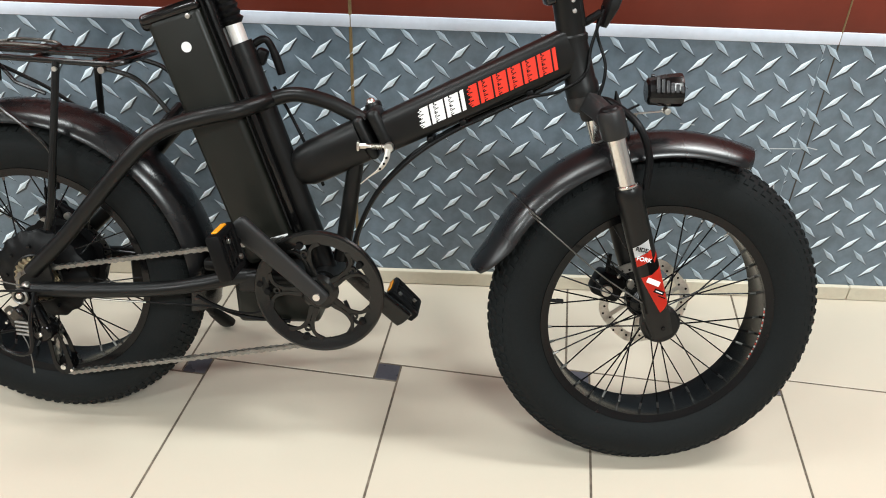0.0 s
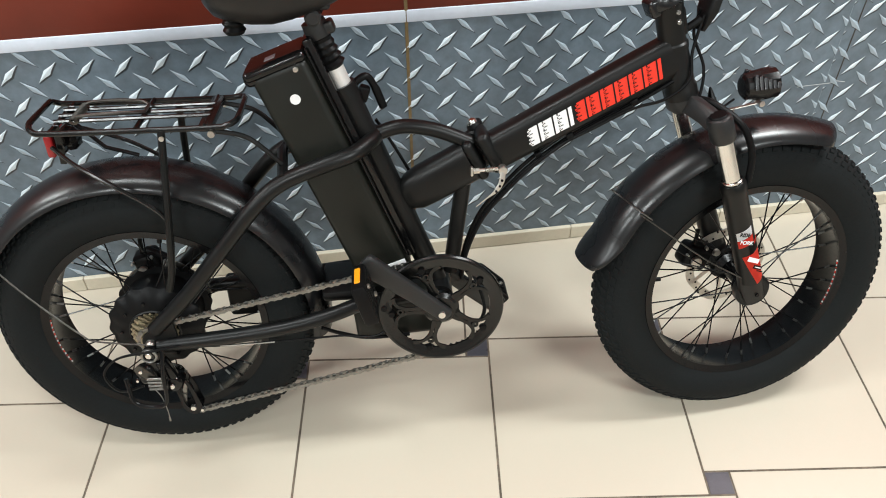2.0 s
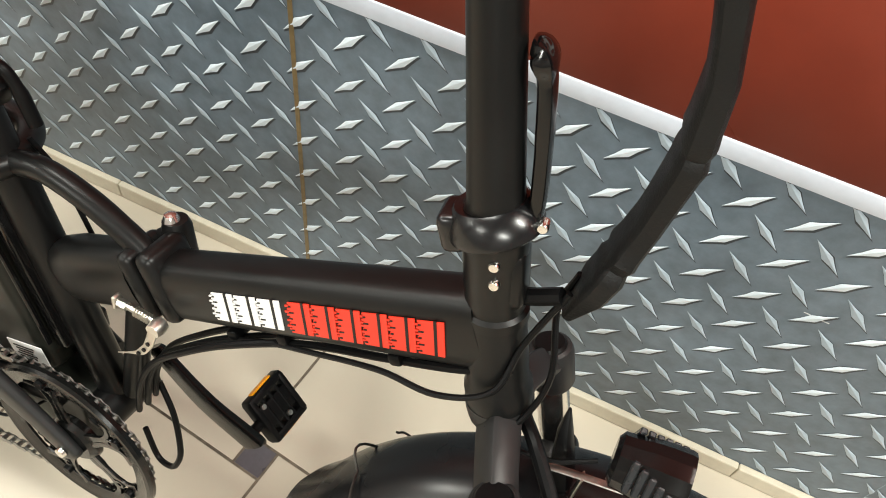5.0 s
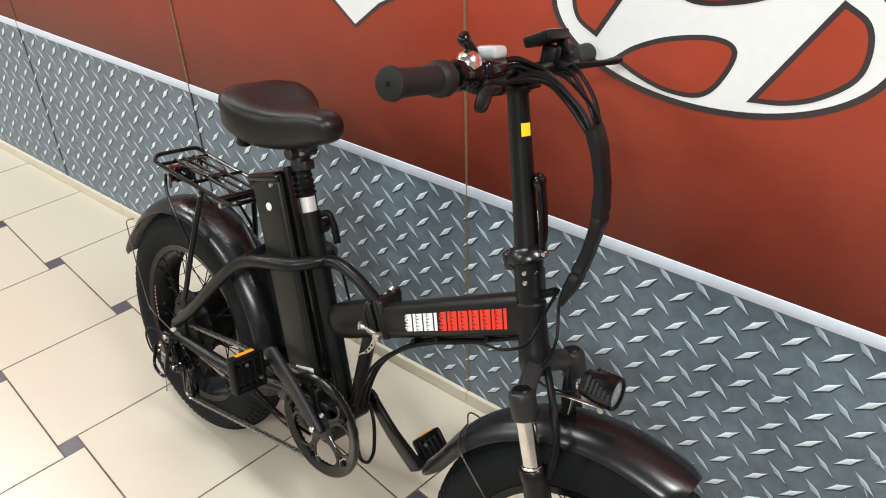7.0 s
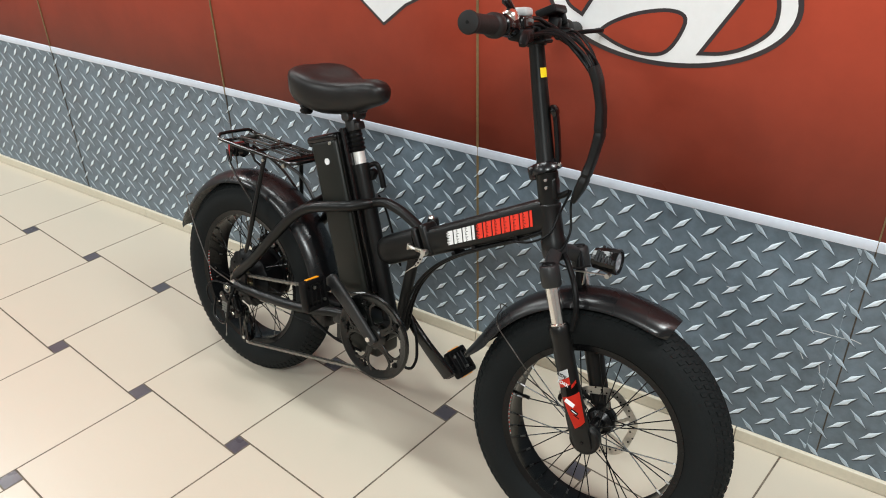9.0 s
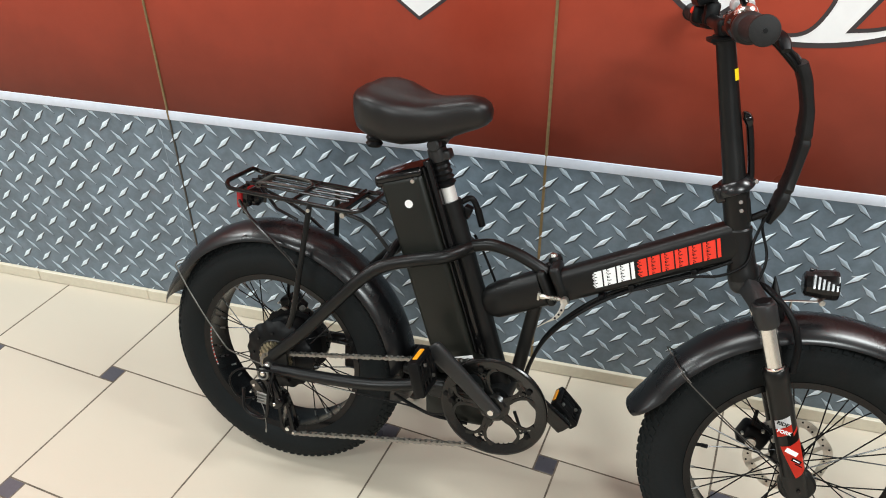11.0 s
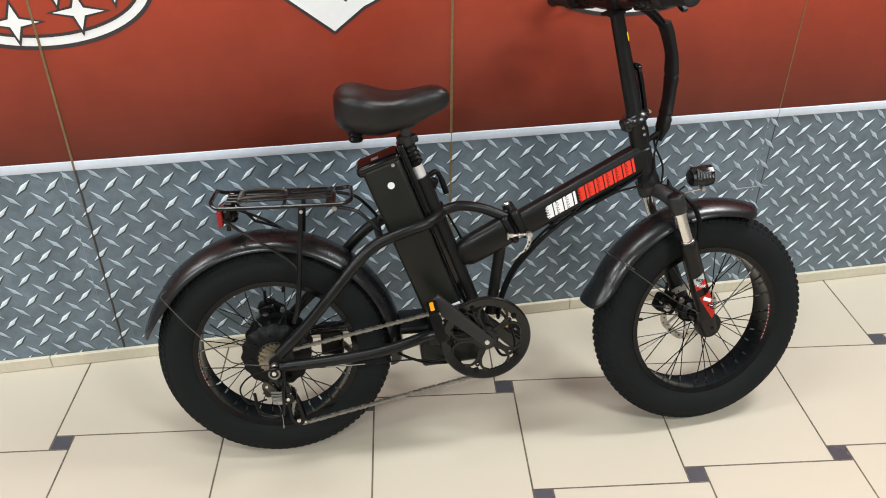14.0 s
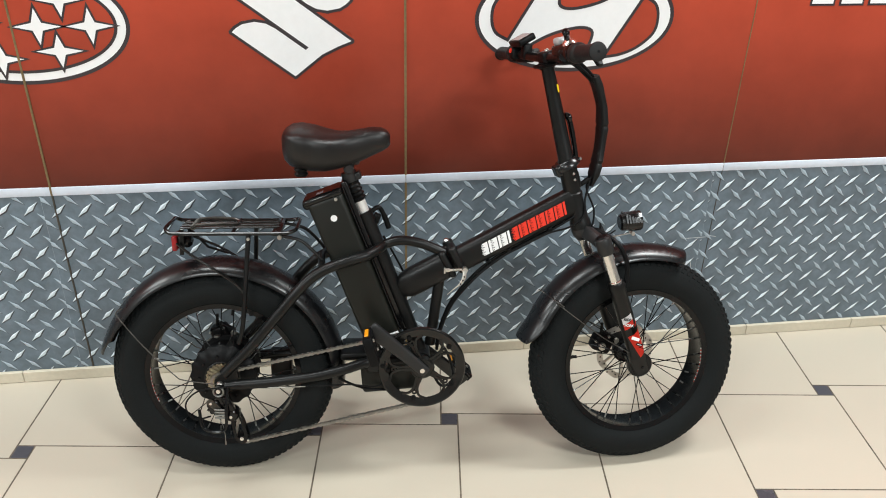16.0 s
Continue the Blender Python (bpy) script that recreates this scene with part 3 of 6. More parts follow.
for i, r in enumerate((0.0405, 0.0375, 0.0350, 0.0320, 0.0295, 0.0265, 0.0235)):
    y = -0.056 - 0.0035 * i
    n = 24 - 2 * i
    pts = []
    for k in range(n * 2):
        a = math.pi * k / n
        rr = r + (0.0028 if k % 2 == 0 else -0.0012)
        pts.append((REAR.x + rr * math.cos(a), REAR.z + rr * math.sin(a)))
    inner_ = [(REAR.x + (x - REAR.x) * 0.72, REAR.z + (z - REAR.z) * 0.72) for x, z in pts]
    band(bm, pts, inner_, 0.0018, Matrix.Translation((0, y, 0)))
lathe(bm, [(0.017, -0.052), (0.020, -0.054), (0.018, -0.086), (0, -0.086)], REAR, seg=24)
part("freewheel", bm, M["cog"], rear_wheel, "seven-speed steel freewheel", smooth=False)


def disc_brake(c, v, wheel_ob, fwd=1):
    bm = bmesh.new()
    n = 90
    outer, inner = [], []
    for k in range(n):
        a = 2 * math.pi * k / n
        wob = 0.0022 * math.sin(6 * a * 1.0)
        outer.append((c.x + (0.080 + wob) * math.cos(a), c.z + (0.080 + wob) * math.sin(a)))
        inner.append((c.x + (0.063 + wob) * math.cos(a), c.z + (0.063 + wob) * math.sin(a)))
    band(bm, outer, inner, 0.0018, Matrix.Translation((0, v, 0)))
    for k in range(6):
        a = 2 * math.pi * k / 6
        p0 = c + Vector((math.cos(a), 0, math.sin(a))) * 0.022
        p1 = c + Vector((math.cos(a + 0.45), 0, math.sin(a + 0.45))) * 0.065
        arm = bmesh.new()
        tube(arm, [p0 + Vector((0, v + 0.0009, 0)), p1 + Vector((0, v + 0.0009, 0))], 1.0, 8, shape=(0.0045, 0.0009, 4))
        part("disc_arm", arm, M["steel"], wheel_ob)
    d = part("brake_disc", bm, M["steel"], wheel_ob, "drilled steel brake disc")
    bm = bmesh.new()
    lathe(bm, [(0, v + 0.003), (0.025, v + 0.003), (0.025, v - 0.003), (0, v - 0.003)], c, seg=24)
    part("disc_carrier", bm, M["steel"], wheel_ob)
    bm = bmesh.new()
    for k in range(36):
        a = 2 * math.pi * k / 36
        r = 0.0675 + 0.0045 * (k % 3)
        p = c + Vector((math.cos(a), 0, math.sin(a))) * r
        lathe(bm, [(0, v - 0.0006), (0.0022, v - 0.0006), (0.0022, v + 0.0022), (0, v + 0.0022)], p, seg=8)
    part("disc_hole", bm, M["plastic"], wheel_ob, smooth=False)


disc_brake(FRONT, 0.042, front_wheel)
disc_brake(REAR, 0.058, rear_wheel)

# front hub
bm = bmesh.new()
lathe(bm, [(0, -0.066), (0.008, -0.066), (0.010, -0.045), (0.026, -0.040), (0.028, -0.032), (0.017, -0.024), (0.016, 0.024), (0.028, 0.032), (0.026, 0.038), (0.010, 0.045), (0.008, 0.066), (0, 0.066)], FRONT, seg=28)
part("front_hub", bm, M["rim"], front_wheel, "black front hub")

# ---- frame ----
bm = bmesh.new()
SEAT_TOP, SEAT_BOT = Vector((0.377, 0, 0.695)), Vector((0.514, 0, 0.315))
tube(bm, [SEAT_TOP, SEAT_BOT], 0.0205, 20)
tube(bm, [SEAT_TOP + Vector((0.003, 0, -0.008)), SEAT_TOP + Vector((-0.007, 0, 0.016))], 0.0218, 20)
lathe(bm, [(0.019, -0.040), (0.025, -0.040), (0.025, 0.040), (0.019, 0.040)], (0.514, 0, 0.312), seg=28, closed=True)
seat_tube = part("seat_tube", bm, M["paint"], bike)
bm = bmesh.new()
box(bm, pose(0.403, 0.012, 0.690, 0, 20, 0), (0.018, 0.020, 0.026), 0.004)
tube(bm, spline([(0.386, 0.008, 0.706), (0.408, 0.014, 0.718), (0.421, 0.018, 0.700), (0.434, 0.020, 0.662)], 5), [0.0062] * 6 + [0.0060] * 5 + [0.0072] * 5, 12)
part("seat_clamp", bm, M["plastic"], seat_tube, "black quick-release seat clamp lever")

bm = bmesh.new()
tube(bm, [(0.452, 0, 0.498), (0.463, 0, 0.504), (0.478, 0, 0.513), (0.500, 0, 0.526), (0.5755, 0, 0.566)], [0.40, 0.70, 0.94, 1.0, 1.0], 28, shape=(0.0375, 0.0245, 2.6))
part("rear_main_tube", bm, M["paint"], bike)
bm = bmesh.new()
UA, UB = Vector((0.614, 0, 0.580)), Vector((0.905, 0, 0.733))
tube(bm, [UA, UB], [0.95, 1.02], 32, shape=(0.0345, 0.0240, 3.4))
upper_tube = part("front_main_tube", bm, M["paint"], bike)

# folding hinge
hd = math.degrees(math.atan2(0.143, 0.277))
bm = bmesh.new()
box(bm, pose(0.583, 0.0, 0.572, 0, -hd, 0), (0.019, 0.053, 0.077), 0.009, 4)
box(bm, pose(0.608, 0.0, 0.585, 0, -hd, 0), (0.023, 0.054, 0.079), 0.010, 4)
box(bm, pose(0.596, 0.024, 0.579, 0, -hd, 0), (0.036, 0.020, 0.074), 0.009, 4)
lathe(bm, [(0, -0.044), (0.012, -0.042), (0.0145, -0.036), (0.0145, 0.036), (0.012, 0.043), (0, 0.044)], (0.594, 0.030, 0.582), axis=(-0.20, 0, 0.98), seg=20)
hinge = part("folding_hinge", bm, M["paint"], bike, "black cast frame hinge")
bm = bmesh.new()
lathe(bm, [(0, 0.046), (0.006, 0.044), (0.0095, 0.038), (0.0095, 0.026), (0, 0.026)], (0.590, 0.028, 0.586), axis=(-0.20, 0, 0.98), seg=16)
part("hinge_pin", bm, M["chrome"], hinge, "chrome hinge pin")
bm = bmesh.new()
tube(bm, [(0.572, -0.040, 0.564), (0.620, -0.040, 0.566)], 0.0031, 8)
lathe(bm, [(0, -0.005), (0.0050, -0.005), (0.0050, 0.005), (0, 0.005)], (0.582, -0.040, 0.5645), axis=(1, 0, 0.05), seg=6)
for k in range(6):
    lathe(bm, [(0.0033, -0.001), (0.0055, 0), (0.0033, 0.001)], (0.597 + 0.003 * k, -0.040, 0.565), axis=(1, 0, 0), seg=10)
box(bm, pose(0.574, -0.040, 0.564), (0.005, 0.010, 0.016), 0.002)
lathe(bm, [(0, -0.008), (0.0072, -0.007), (0.0086, 0), (0.0072, 0.007), (0, 0.008)], (0.625, -0.044, 0.566), axis=(0, 1, 0), seg=20)
lev = spline([(0.625, -0.050, 0.565), (0.622, -0.054, 0.548), (0.613, -0.056, 0.533), (0.597, -0.055, 0.519), (0.580, -0.052, 0.503)], 5)
tube(bm, lev, [1.15] * 5 + [1.1, 1.0, 1.0, 1.0, 0.95, 0.8, 0.62, 0.48, 0.38, 0.32, 0.28, 0.26, 0.24, 0.22, 0.20, 0.18], 10, shape=(0.0042, 0.0016, 3), up=(0, 1, 0))
part("hinge_lever", bm, M["alloy"], hinge, "pale alloy quick-release lever")
bm = bmesh.new()
for k in (4, 7, 10):
    lathe(bm, [(0, -0.0030), (0.0022, -0.0030), (0.0022, 0.0010), (0, 0.0010)], lev[k], seg=10)
part("lever_hole", bm, M["plastic"], hinge, smooth=False)

# strut under the hinge
bm = bmesh.new()
tube(bm, [(0.566, 0, 0.545), (0.538, 0, 0.345)], 0.0140, 14)
part("frame_strut", bm, M["paint"], bike)

# arch from seat tube to hinge
bm = bmesh.new()
tube(bm, spline([(0.412, 0, 0.617), (0.426, 0, 0.625), (0.464, 0, 0.634), (0.512, 0, 0.626), (0.550, 0, 0.611), (0.578, 0, 0.597)], 5), 0.0125, 14)
part("frame_arch", bm, M["paint"], bike)
# stays
for sv in (-1, 1):
    bm = bmesh.new()
    pts = [(0.012, 0.088 * sv, 0.315), (0.081, 0.088 * sv, 0.384), (0.149, 0.087 * sv, 0.464), (0.218, 0.081 * sv, 0.543), (0.265, 0.074 * sv, 0.579), (0.330, 0.068 * sv, 0.602), (0.380, 0.054 * sv, 0.613), (0.408, 0.024 * sv, 0.620), (0.418, 0.004 * sv, 0.622)]
    tube(bm, spline(pts, 5), 0.0135, 14)
    part("seat_stay", bm, M["paint"], bike)
    bm = bmesh.new()
    pts = [(0.012, 0.088 * sv, 0.282), (0.120, 0.087 * sv, 0.288), (0.235, 0.084 * sv, 0.299), (0.315, 0.076 * sv, 0.313), (0.378, 0.062 * sv, 0.325), (0.470, 0.040 * sv, 0.322)]
    tube(bm, spline(pts, 5), 0.0135, 14)
    stay_ = part("chain_stay", bm, M["paint"], bike)
    bm = bmesh.new()
    plate = rounded([(-0.014, 0.264), (0.038, 0.270), (0.048, 0.292), (0.044, 0.330), (0.026, 0.336), (0.004, 0.312), (-0.014, 0.300)], 0.010)
    prism(bm, plate, 0.007, Matrix.Translation((0, 0.084 * sv - 0.0035, 0)))
    lathe(bm, [(0, 0.098 * sv), (0.006, 0.098 * sv), (0.009, 0.094 * sv), (0.0095, 0.084 * sv), (0, 0.084 * sv)], (0, 0, HUB_W), seg=12, slot=1)
    part("dropout", bm, [M["paint"], M["steel"]], bike, "rear dropout with axle nut")
    bm = bmesh.new()
    box(bm, pose(0.398, 0.066 * sv, 0.318, 0, -6, 6 * sv), (0.056, 0.016, 0.036), 0.006, 3)
    lathe(bm, [(0, 0.079 * sv), (0.0052, 0.079 * sv), (0.0062, 0.076 * sv), (0.0062, 0.070 * sv), (0, 0.070 * sv)], (0.412, 0, 0.320), seg=12, slot=1)
    part("pivot_bracket", bm, [M["paint"], M["plastic"]], stay_, "black bolted bracket")
# bridge between the stays, and motor bracket
bm = bmesh.new()
tube(bm, [(0.268, -0.078, 0.588), (0.262, 0, 0.600), (0.268, 0.078, 0.588)], 0.009, 10)
part("stay_bridge", bm, M["paint"], bike)
bm = bmesh.new()
box(bm, pose(0.340, 0.0, 0.335, 0, 0, 0), (0.075, 0.105, 0.022), 0.008)
part("stay_yoke", bm, M["paint"], bike)

# ---- battery and controller ----
BT = Matrix.Translation((0.300, 0, 0.700)) @ Matrix.Rotation(radians(-20), 4, "Y")
bm = bmesh.new()
box(bm, BT @ Matrix.Translation((-0.002, -0.003, -0.155)), (0.094, 0.082, 0.433), 0.013, 4)
battery = part("battery", bm, M["battery"], bike, "black aluminium battery case")
bm = bmesh.new()
box(bm, BT @ Matrix.Translation((-0.006, -0.004, 0.0630)), (0.104, 0.084, 0.020), 0.0095, 5)
box(bm, BT @ Matrix.Translation((-0.047, -0.003, 0.0575)), (0.026, 0.080, 0.024), 0.010, 3)
lid = part("battery_lid", bm, M["gloss"], battery, "glossy black lid")
bm = bmesh.new()
box(bm, BT @ Matrix.Translation((-0.010, -0.018, 0.0728)), (0.018, 0.018, 0.002), 0.0005, 1)
part("lid_switch", bm, M["lens"], battery, "small grey switch window")
bm = bmesh.new()
lathe(bm, [(0, -0.0008), (0.0082, -0.0008), (0.0082, 0.003), (0, 0.003)], BT @ Vector((0.002, -0.0445, 0.006)), seg=24)
part("charge_cap", bm, M["white"], battery, "round white sticker")
bm = bmesh.new()
lathe(bm, [(0, -0.0035), (0.004, -0.0025), (0.0045, 0.002), (0, 0.002)], BT @ Vector((0.024, -0.045, 0.049)), seg=14)
part("battery_lock", bm, M["steel"], battery, "steel lock")
bm = bmesh.new()
box(bm, BT @ Matrix.Translation((0.055, 0, -0.130)), (0.016, 0.060, 0.420), 0.004, 2)
box(bm, BT @ Matrix.Translation((0.049, -0.036, -0.130)), (0.004, 0.006, 0.400), 0.0015, 1)
part("battery_rail", bm, M["gloss"], bike, "glossy black mounting rail")
bm = bmesh.new()
box(bm, pose(0.430, 0, 0.276, 0, -4, 0), (0.150, 0.084, 0.095), 0.010, 3)
controller = part("controller_case", bm, M["battery"], bike, "black controller case")
bm = bmesh.new()
LB = BT @ Matrix.Translation((0.014, -0.0450, -0.346))
box(bm, LB, (0.058, 0.0012, 0.030), 0.0003, 1)
for k in range(5):
    box(bm, LB @ Matrix.Translation((-0.004, -0.0008, 0.008 - 0.004 * k)), (0.034 - 0.005 * (k % 3), 0.0006, 0.0016), slot=1)
part("battery_label", bm, [M["white"], M["plastic"]], battery, "white label with rows of small print", smooth=False)

# ---- seat post and saddle ----
sd = Vector((-math.sin(radians(19.5)), 0, math.cos(radians(19.5))))
bm = bmesh.new()
tube(bm, [SEAT_TOP, SEAT_TOP + sd * 0.070], 0.0150, 20)
post = part("seat_post", bm, M["satin"], bike, "bright aluminium seat post")
bm = bmesh.new()
prof = [(0.013, 0.046)] + [(0.0215 - 0.0004 * k if k % 2 else 0.0165, 0.049 + 0.0055 * k) for k in range(10)] + [(0.013, 0.104)]
lathe(bm, prof, SEAT_TOP, axis=sd, seg=24)
part("bellows", bm, M["plastic"], bike, "ribbed black rubber bellows")
bm = bmesh.new()
top = SEAT_TOP + sd * 0.128
neck = SEAT_TOP + sd * 0.104
tube(bm, [neck - sd * 0.004, neck + sd * 0.004, neck + sd * 0.022], [0.0185, 0.0200, 0.0190], 20)
box(bm, Matrix.Translation(neck + Vector((0.006, 0, 0.008))) @ Matrix.Rotation(radians(-19.5), 4, "Y"), (0.040, 0.026, 0.020), 0.005, 3)
box(bm, pose(top.x + 0.002, 0, top.z + 0.026, 0, 0, 0), (0.058, 0.046, 0.016), 0.006, 3)
for sv in (-1, 1):
    lathe(bm, [(0, 0.034 * sv), (0.009, 0.034 * sv), (0.0125, 0.031 * sv), (0.0125, 0.014 * sv), (0, 0.014 * sv)], (top.x + 0.004, 0, top.z + 0.010), seg=18)
    tube(bm, spline([(0.245, 0.040 * sv, 0.850), (0.290, 0.024 * sv, 0.846), (0.345, 0.022 * sv, 0.846), (0.390, 0.016 * sv, 0.862)], 5), 0.0038, 8)
part("saddle_clamp", bm, M["crown"], bike, "black saddle clamp and rails")
for sv in (-1, 1):
    bm = bmesh.new()
    prof = [(0.0, 0.812)] + [(0.017 if k % 2 else 0.0135, 0.814 + 0.0055 * k) for k in range(8)] + [(0.0, 0.862)]
    lathe(bm, prof, (0.226, 0.050 * sv, 0), axis=(0, 0, 1), seg=18)
    part("saddle_bumper", bm, M["plastic"], bike, "black rubber saddle bumper")

bm = bmesh.new()
# along x: place, half width, top, shoulder height, foot height
stations = [(0.176, 0.030, 0.908, 0.895, 0.866), (0.182, 0.062, 0.921, 0.900, 0.852), (0.196, 0.088, 0.929, 0.902, 0.840), (0.220, 0.102, 0.931, 0.900, 0.832), (0.250, 0.103, 0.926, 0.893, 0.828),
            (0.280, 0.092, 0.918, 0.884, 0.826), (0.310, 0.072, 0.913, 0.878, 0.830), (0.340, 0.053, 0.914, 0.877, 0.838), (0.370, 0.042, 0.919, 0.883, 0.848), (0.400, 0.037, 0.924, 0.890, 0.862),
            (0.424, 0.032, 0.922, 0.893, 0.872), (0.438, 0.024, 0.915, 0.894, 0.880), (0.445, 0.012, 0.906, 0.895, 0.888)]
rings = []
for x, hw, tp, sh, ft in [(a, b, c, d, e - 0.006) for a, b, c, d, e in stations]:
    ring = []
    for k in range(24):
        a = 2 * math.pi * k / 24
        c_, s_ = math.cos(a), math.sin(a)
        y = hw * math.copysign(abs(c_) ** 0.75, c_)
        if s_ >= 0:
            dip = 0.002 * math.exp(-(y / 0.02) ** 2) if hw > 0.06 else 0
            z = sh + (tp - sh) * abs(s_) ** 0.62 - dip
        else:
            z = sh - (sh - ft) * abs(s_) ** 0.55
            y *= 1 - 0.16 * abs(s_)
        ring.append(bm.verts.new((0.441 + (x - 0.445) * 0.965, y - 0.004, z)))
    rings.append(ring)
for A, B in zip(rings, rings[1:]):
    for k in range(24):
        bm.faces.new((A[k], A[(k + 1) % 24], B[(k + 1) % 24], B[k]))
bm.faces.new(rings[0][::-1])
bm.faces.new(rings[-1])
bmesh.ops.subdivide_edges(bm, edges=bm.edges[:], cuts=1, use_grid_fill=True, smooth=0.6)
saddle = part("saddle", bm, M["leather"], bike, "wide padded saddle in black vinyl", angle=70)

# ---- fork, head tube, stem: turned with the bars ----
bm = bmesh.new()
tube(bm, [along(-0.012), along(0.004), along(0.010), along(0.062), along(0.074)], [0.0270, 0.0270, 0.0245, 0.0245, 0.0245], 24)
head = part("head_tube", bm, M["paint"], bike)
bm = bmesh.new()
tube(bm, [stem_at(0.000), stem_at(0.008), stem_at(0.011), stem_at(0.056), stem_at(0.070), stem_at(0.076)], [0.0250, 0.0250, 0.0222, 0.0225, 0.0240, 0.0240], 24)
box(bm, Matrix.Translation(stem_at(0.042, 0.008)) @ Matrix.Rotation(radians(-STEM_TILT), 4, "Y"), (0.030, 0.034, 0.050), 0.008, 3)
stem_base = part("stem_hinge", bm, M["paint"], bike, "black folding stem hinge", TURN_)
bm = bmesh.new()
loop = []
for k in range(28):
    a = 2 * math.pi * k / 28
    loop.append(stem_at(0.087 + 0.006 * math.cos(a), 0.0245 * math.cos(a) - 0.001, 0.0225 * math.sin(a)))
tube(bm, loop, 1.0, 12, shape=(0.0125, 0.0066, 3.0), closed=True)
box(bm, Matrix.Translation(stem_at(0.076, -0.027)) @ Matrix.Rotation(radians(-24), 4, "Y"), (0.019, 0.032, 0.030), 0.006, 3)
part("hinge_collar", bm, M["fender"], stem_base, "glossy black hinge collar")
for h, f_, v_ in ((0.046, 0.004, -0.0196), (0.062, 0.004, -0.0196), (0.092, 0.033, -0.010)):
    bm = bmesh.new()
    lathe(bm, [(0, -0.0058), (0.0032, -0.0055), (0.0042, -0.0040), (0.0042, 0.003), (0, 0.003)], stem_at(h, f_, v_), seg=14)
    part("hinge_screw", bm, M["chrome"], stem_base, "chrome screw")
bm = bmesh.new()
tube(bm, [stem_at(0.076), stem_at(0.092), stem_at(0.100), stem_at(0.340)], [0.0225, 0.0214, 0.0192, 0.0156], 28)
tube(bm, [stem_at(0.330), stem_at(0.345)], 0.0200, 20)
stem = part("stem", bm, M["paint"], bike, "tall black folding stem", TURN_)
# latch lever: a flat bow with a turned-in tip
bm = bmesh.new()
lv = spline([stem_at(0.094, 0.026), stem_at(0.112, 0.028), stem_at(0.150, 0.0295), stem_at(0.186, 0.0295), stem_at(0.205, 0.026), stem_at(0.207, 0.020)], 6)
tube(bm, lv, [1.0] * 12 + [1.05] * 8 + [1.25, 1.4, 1.45, 1.4, 1.3, 1.2, 1.1, 1.05, 1.0, 0.9, 0.8], 12, shape=(0.0055, 0.0095, 3))
part("latch_lever", bm, M["gloss"], stem, "glossy black latch lever")
bm = bmesh.new()
th0 = radians(-58)
for k in range(6):
    th1 = th0 + radians(9)
    r_ = 0.0172
    q = [stem_at(h, r_ * math.cos(t), r_ * math.sin(t)) for h, t in ((0.268, th0), (0.268, th1), (0.287, th1), (0.287, th0))]
    bm.faces.new([bm.verts.new(p) for p in q])
    th0 = th1
bmesh.ops.remove_doubles(bm, verts=bm.verts[:], dist=1e-5)
bmesh.ops.solidify(bm, geom=bm.faces[:], thickness=0.0006)
part("stem_sticker", bm, M["yellow"], stem, "yellow sticker")

# fork
LEG = 0.083


def off(h):
    """How far the legs stand ahead of the steering axis, h below the crown being negative."""
    return 0.020 + 0.011 * (-h - 0.030) / 0.397


def leg_at(h, sv, fwd=0.0, v=0.0):
    inward = 0.016 * min(1.0, max(0.0, (-h - 0.15) / 0.28))
    return along(h, off(h) + fwd, (LEG - inward) * sv + v)


bm = bmesh.new()
tube(bm, [along(-0.036), along(-0.030), along(-0.018), along(-0.012)], [0.022, 0.026, 0.0275, 0.0275], 24)
for sv in (-1, 1):
    # a flat-sided arm from the steerer out to the leg
    arm_ = [along(-0.024, 0.002, 0.004 * sv), along(-0.026, 0.006, 0.026 * sv), along(-0.036, 0.013, 0.056 * sv), along(-0.046, 0.017, 0.072 * sv)]
    tube(bm, arm_, [1.0, 1.0, 0.95, 0.95], 16, shape=(0.0140, 0.0165, 5), up=(0.3, 0, 1))
    tube(bm, [leg_at(-0.074, sv), leg_at(-0.070, sv), leg_at(-0.036, sv), leg_at(-0.031, sv), leg_at(-0.029, sv)], [0.0190, 0.0208, 0.0208, 0.0190, 0.0160], 24)
crown = part("fork_crown", bm, M["crown"], bike, "black fork crown", TURN_W, angle=30)
for sv in (-1, 1):
    bm = bmesh.new()
    lathe(bm, [(0, 0.0030), (0.0130, 0.0028), (0.0150, 0.0), (0, -0.002)], leg_at(-0.0285, sv), axis=STEER, seg=24)
    part("fork_cap", bm, M["plastic"], crown, "black fork cap")
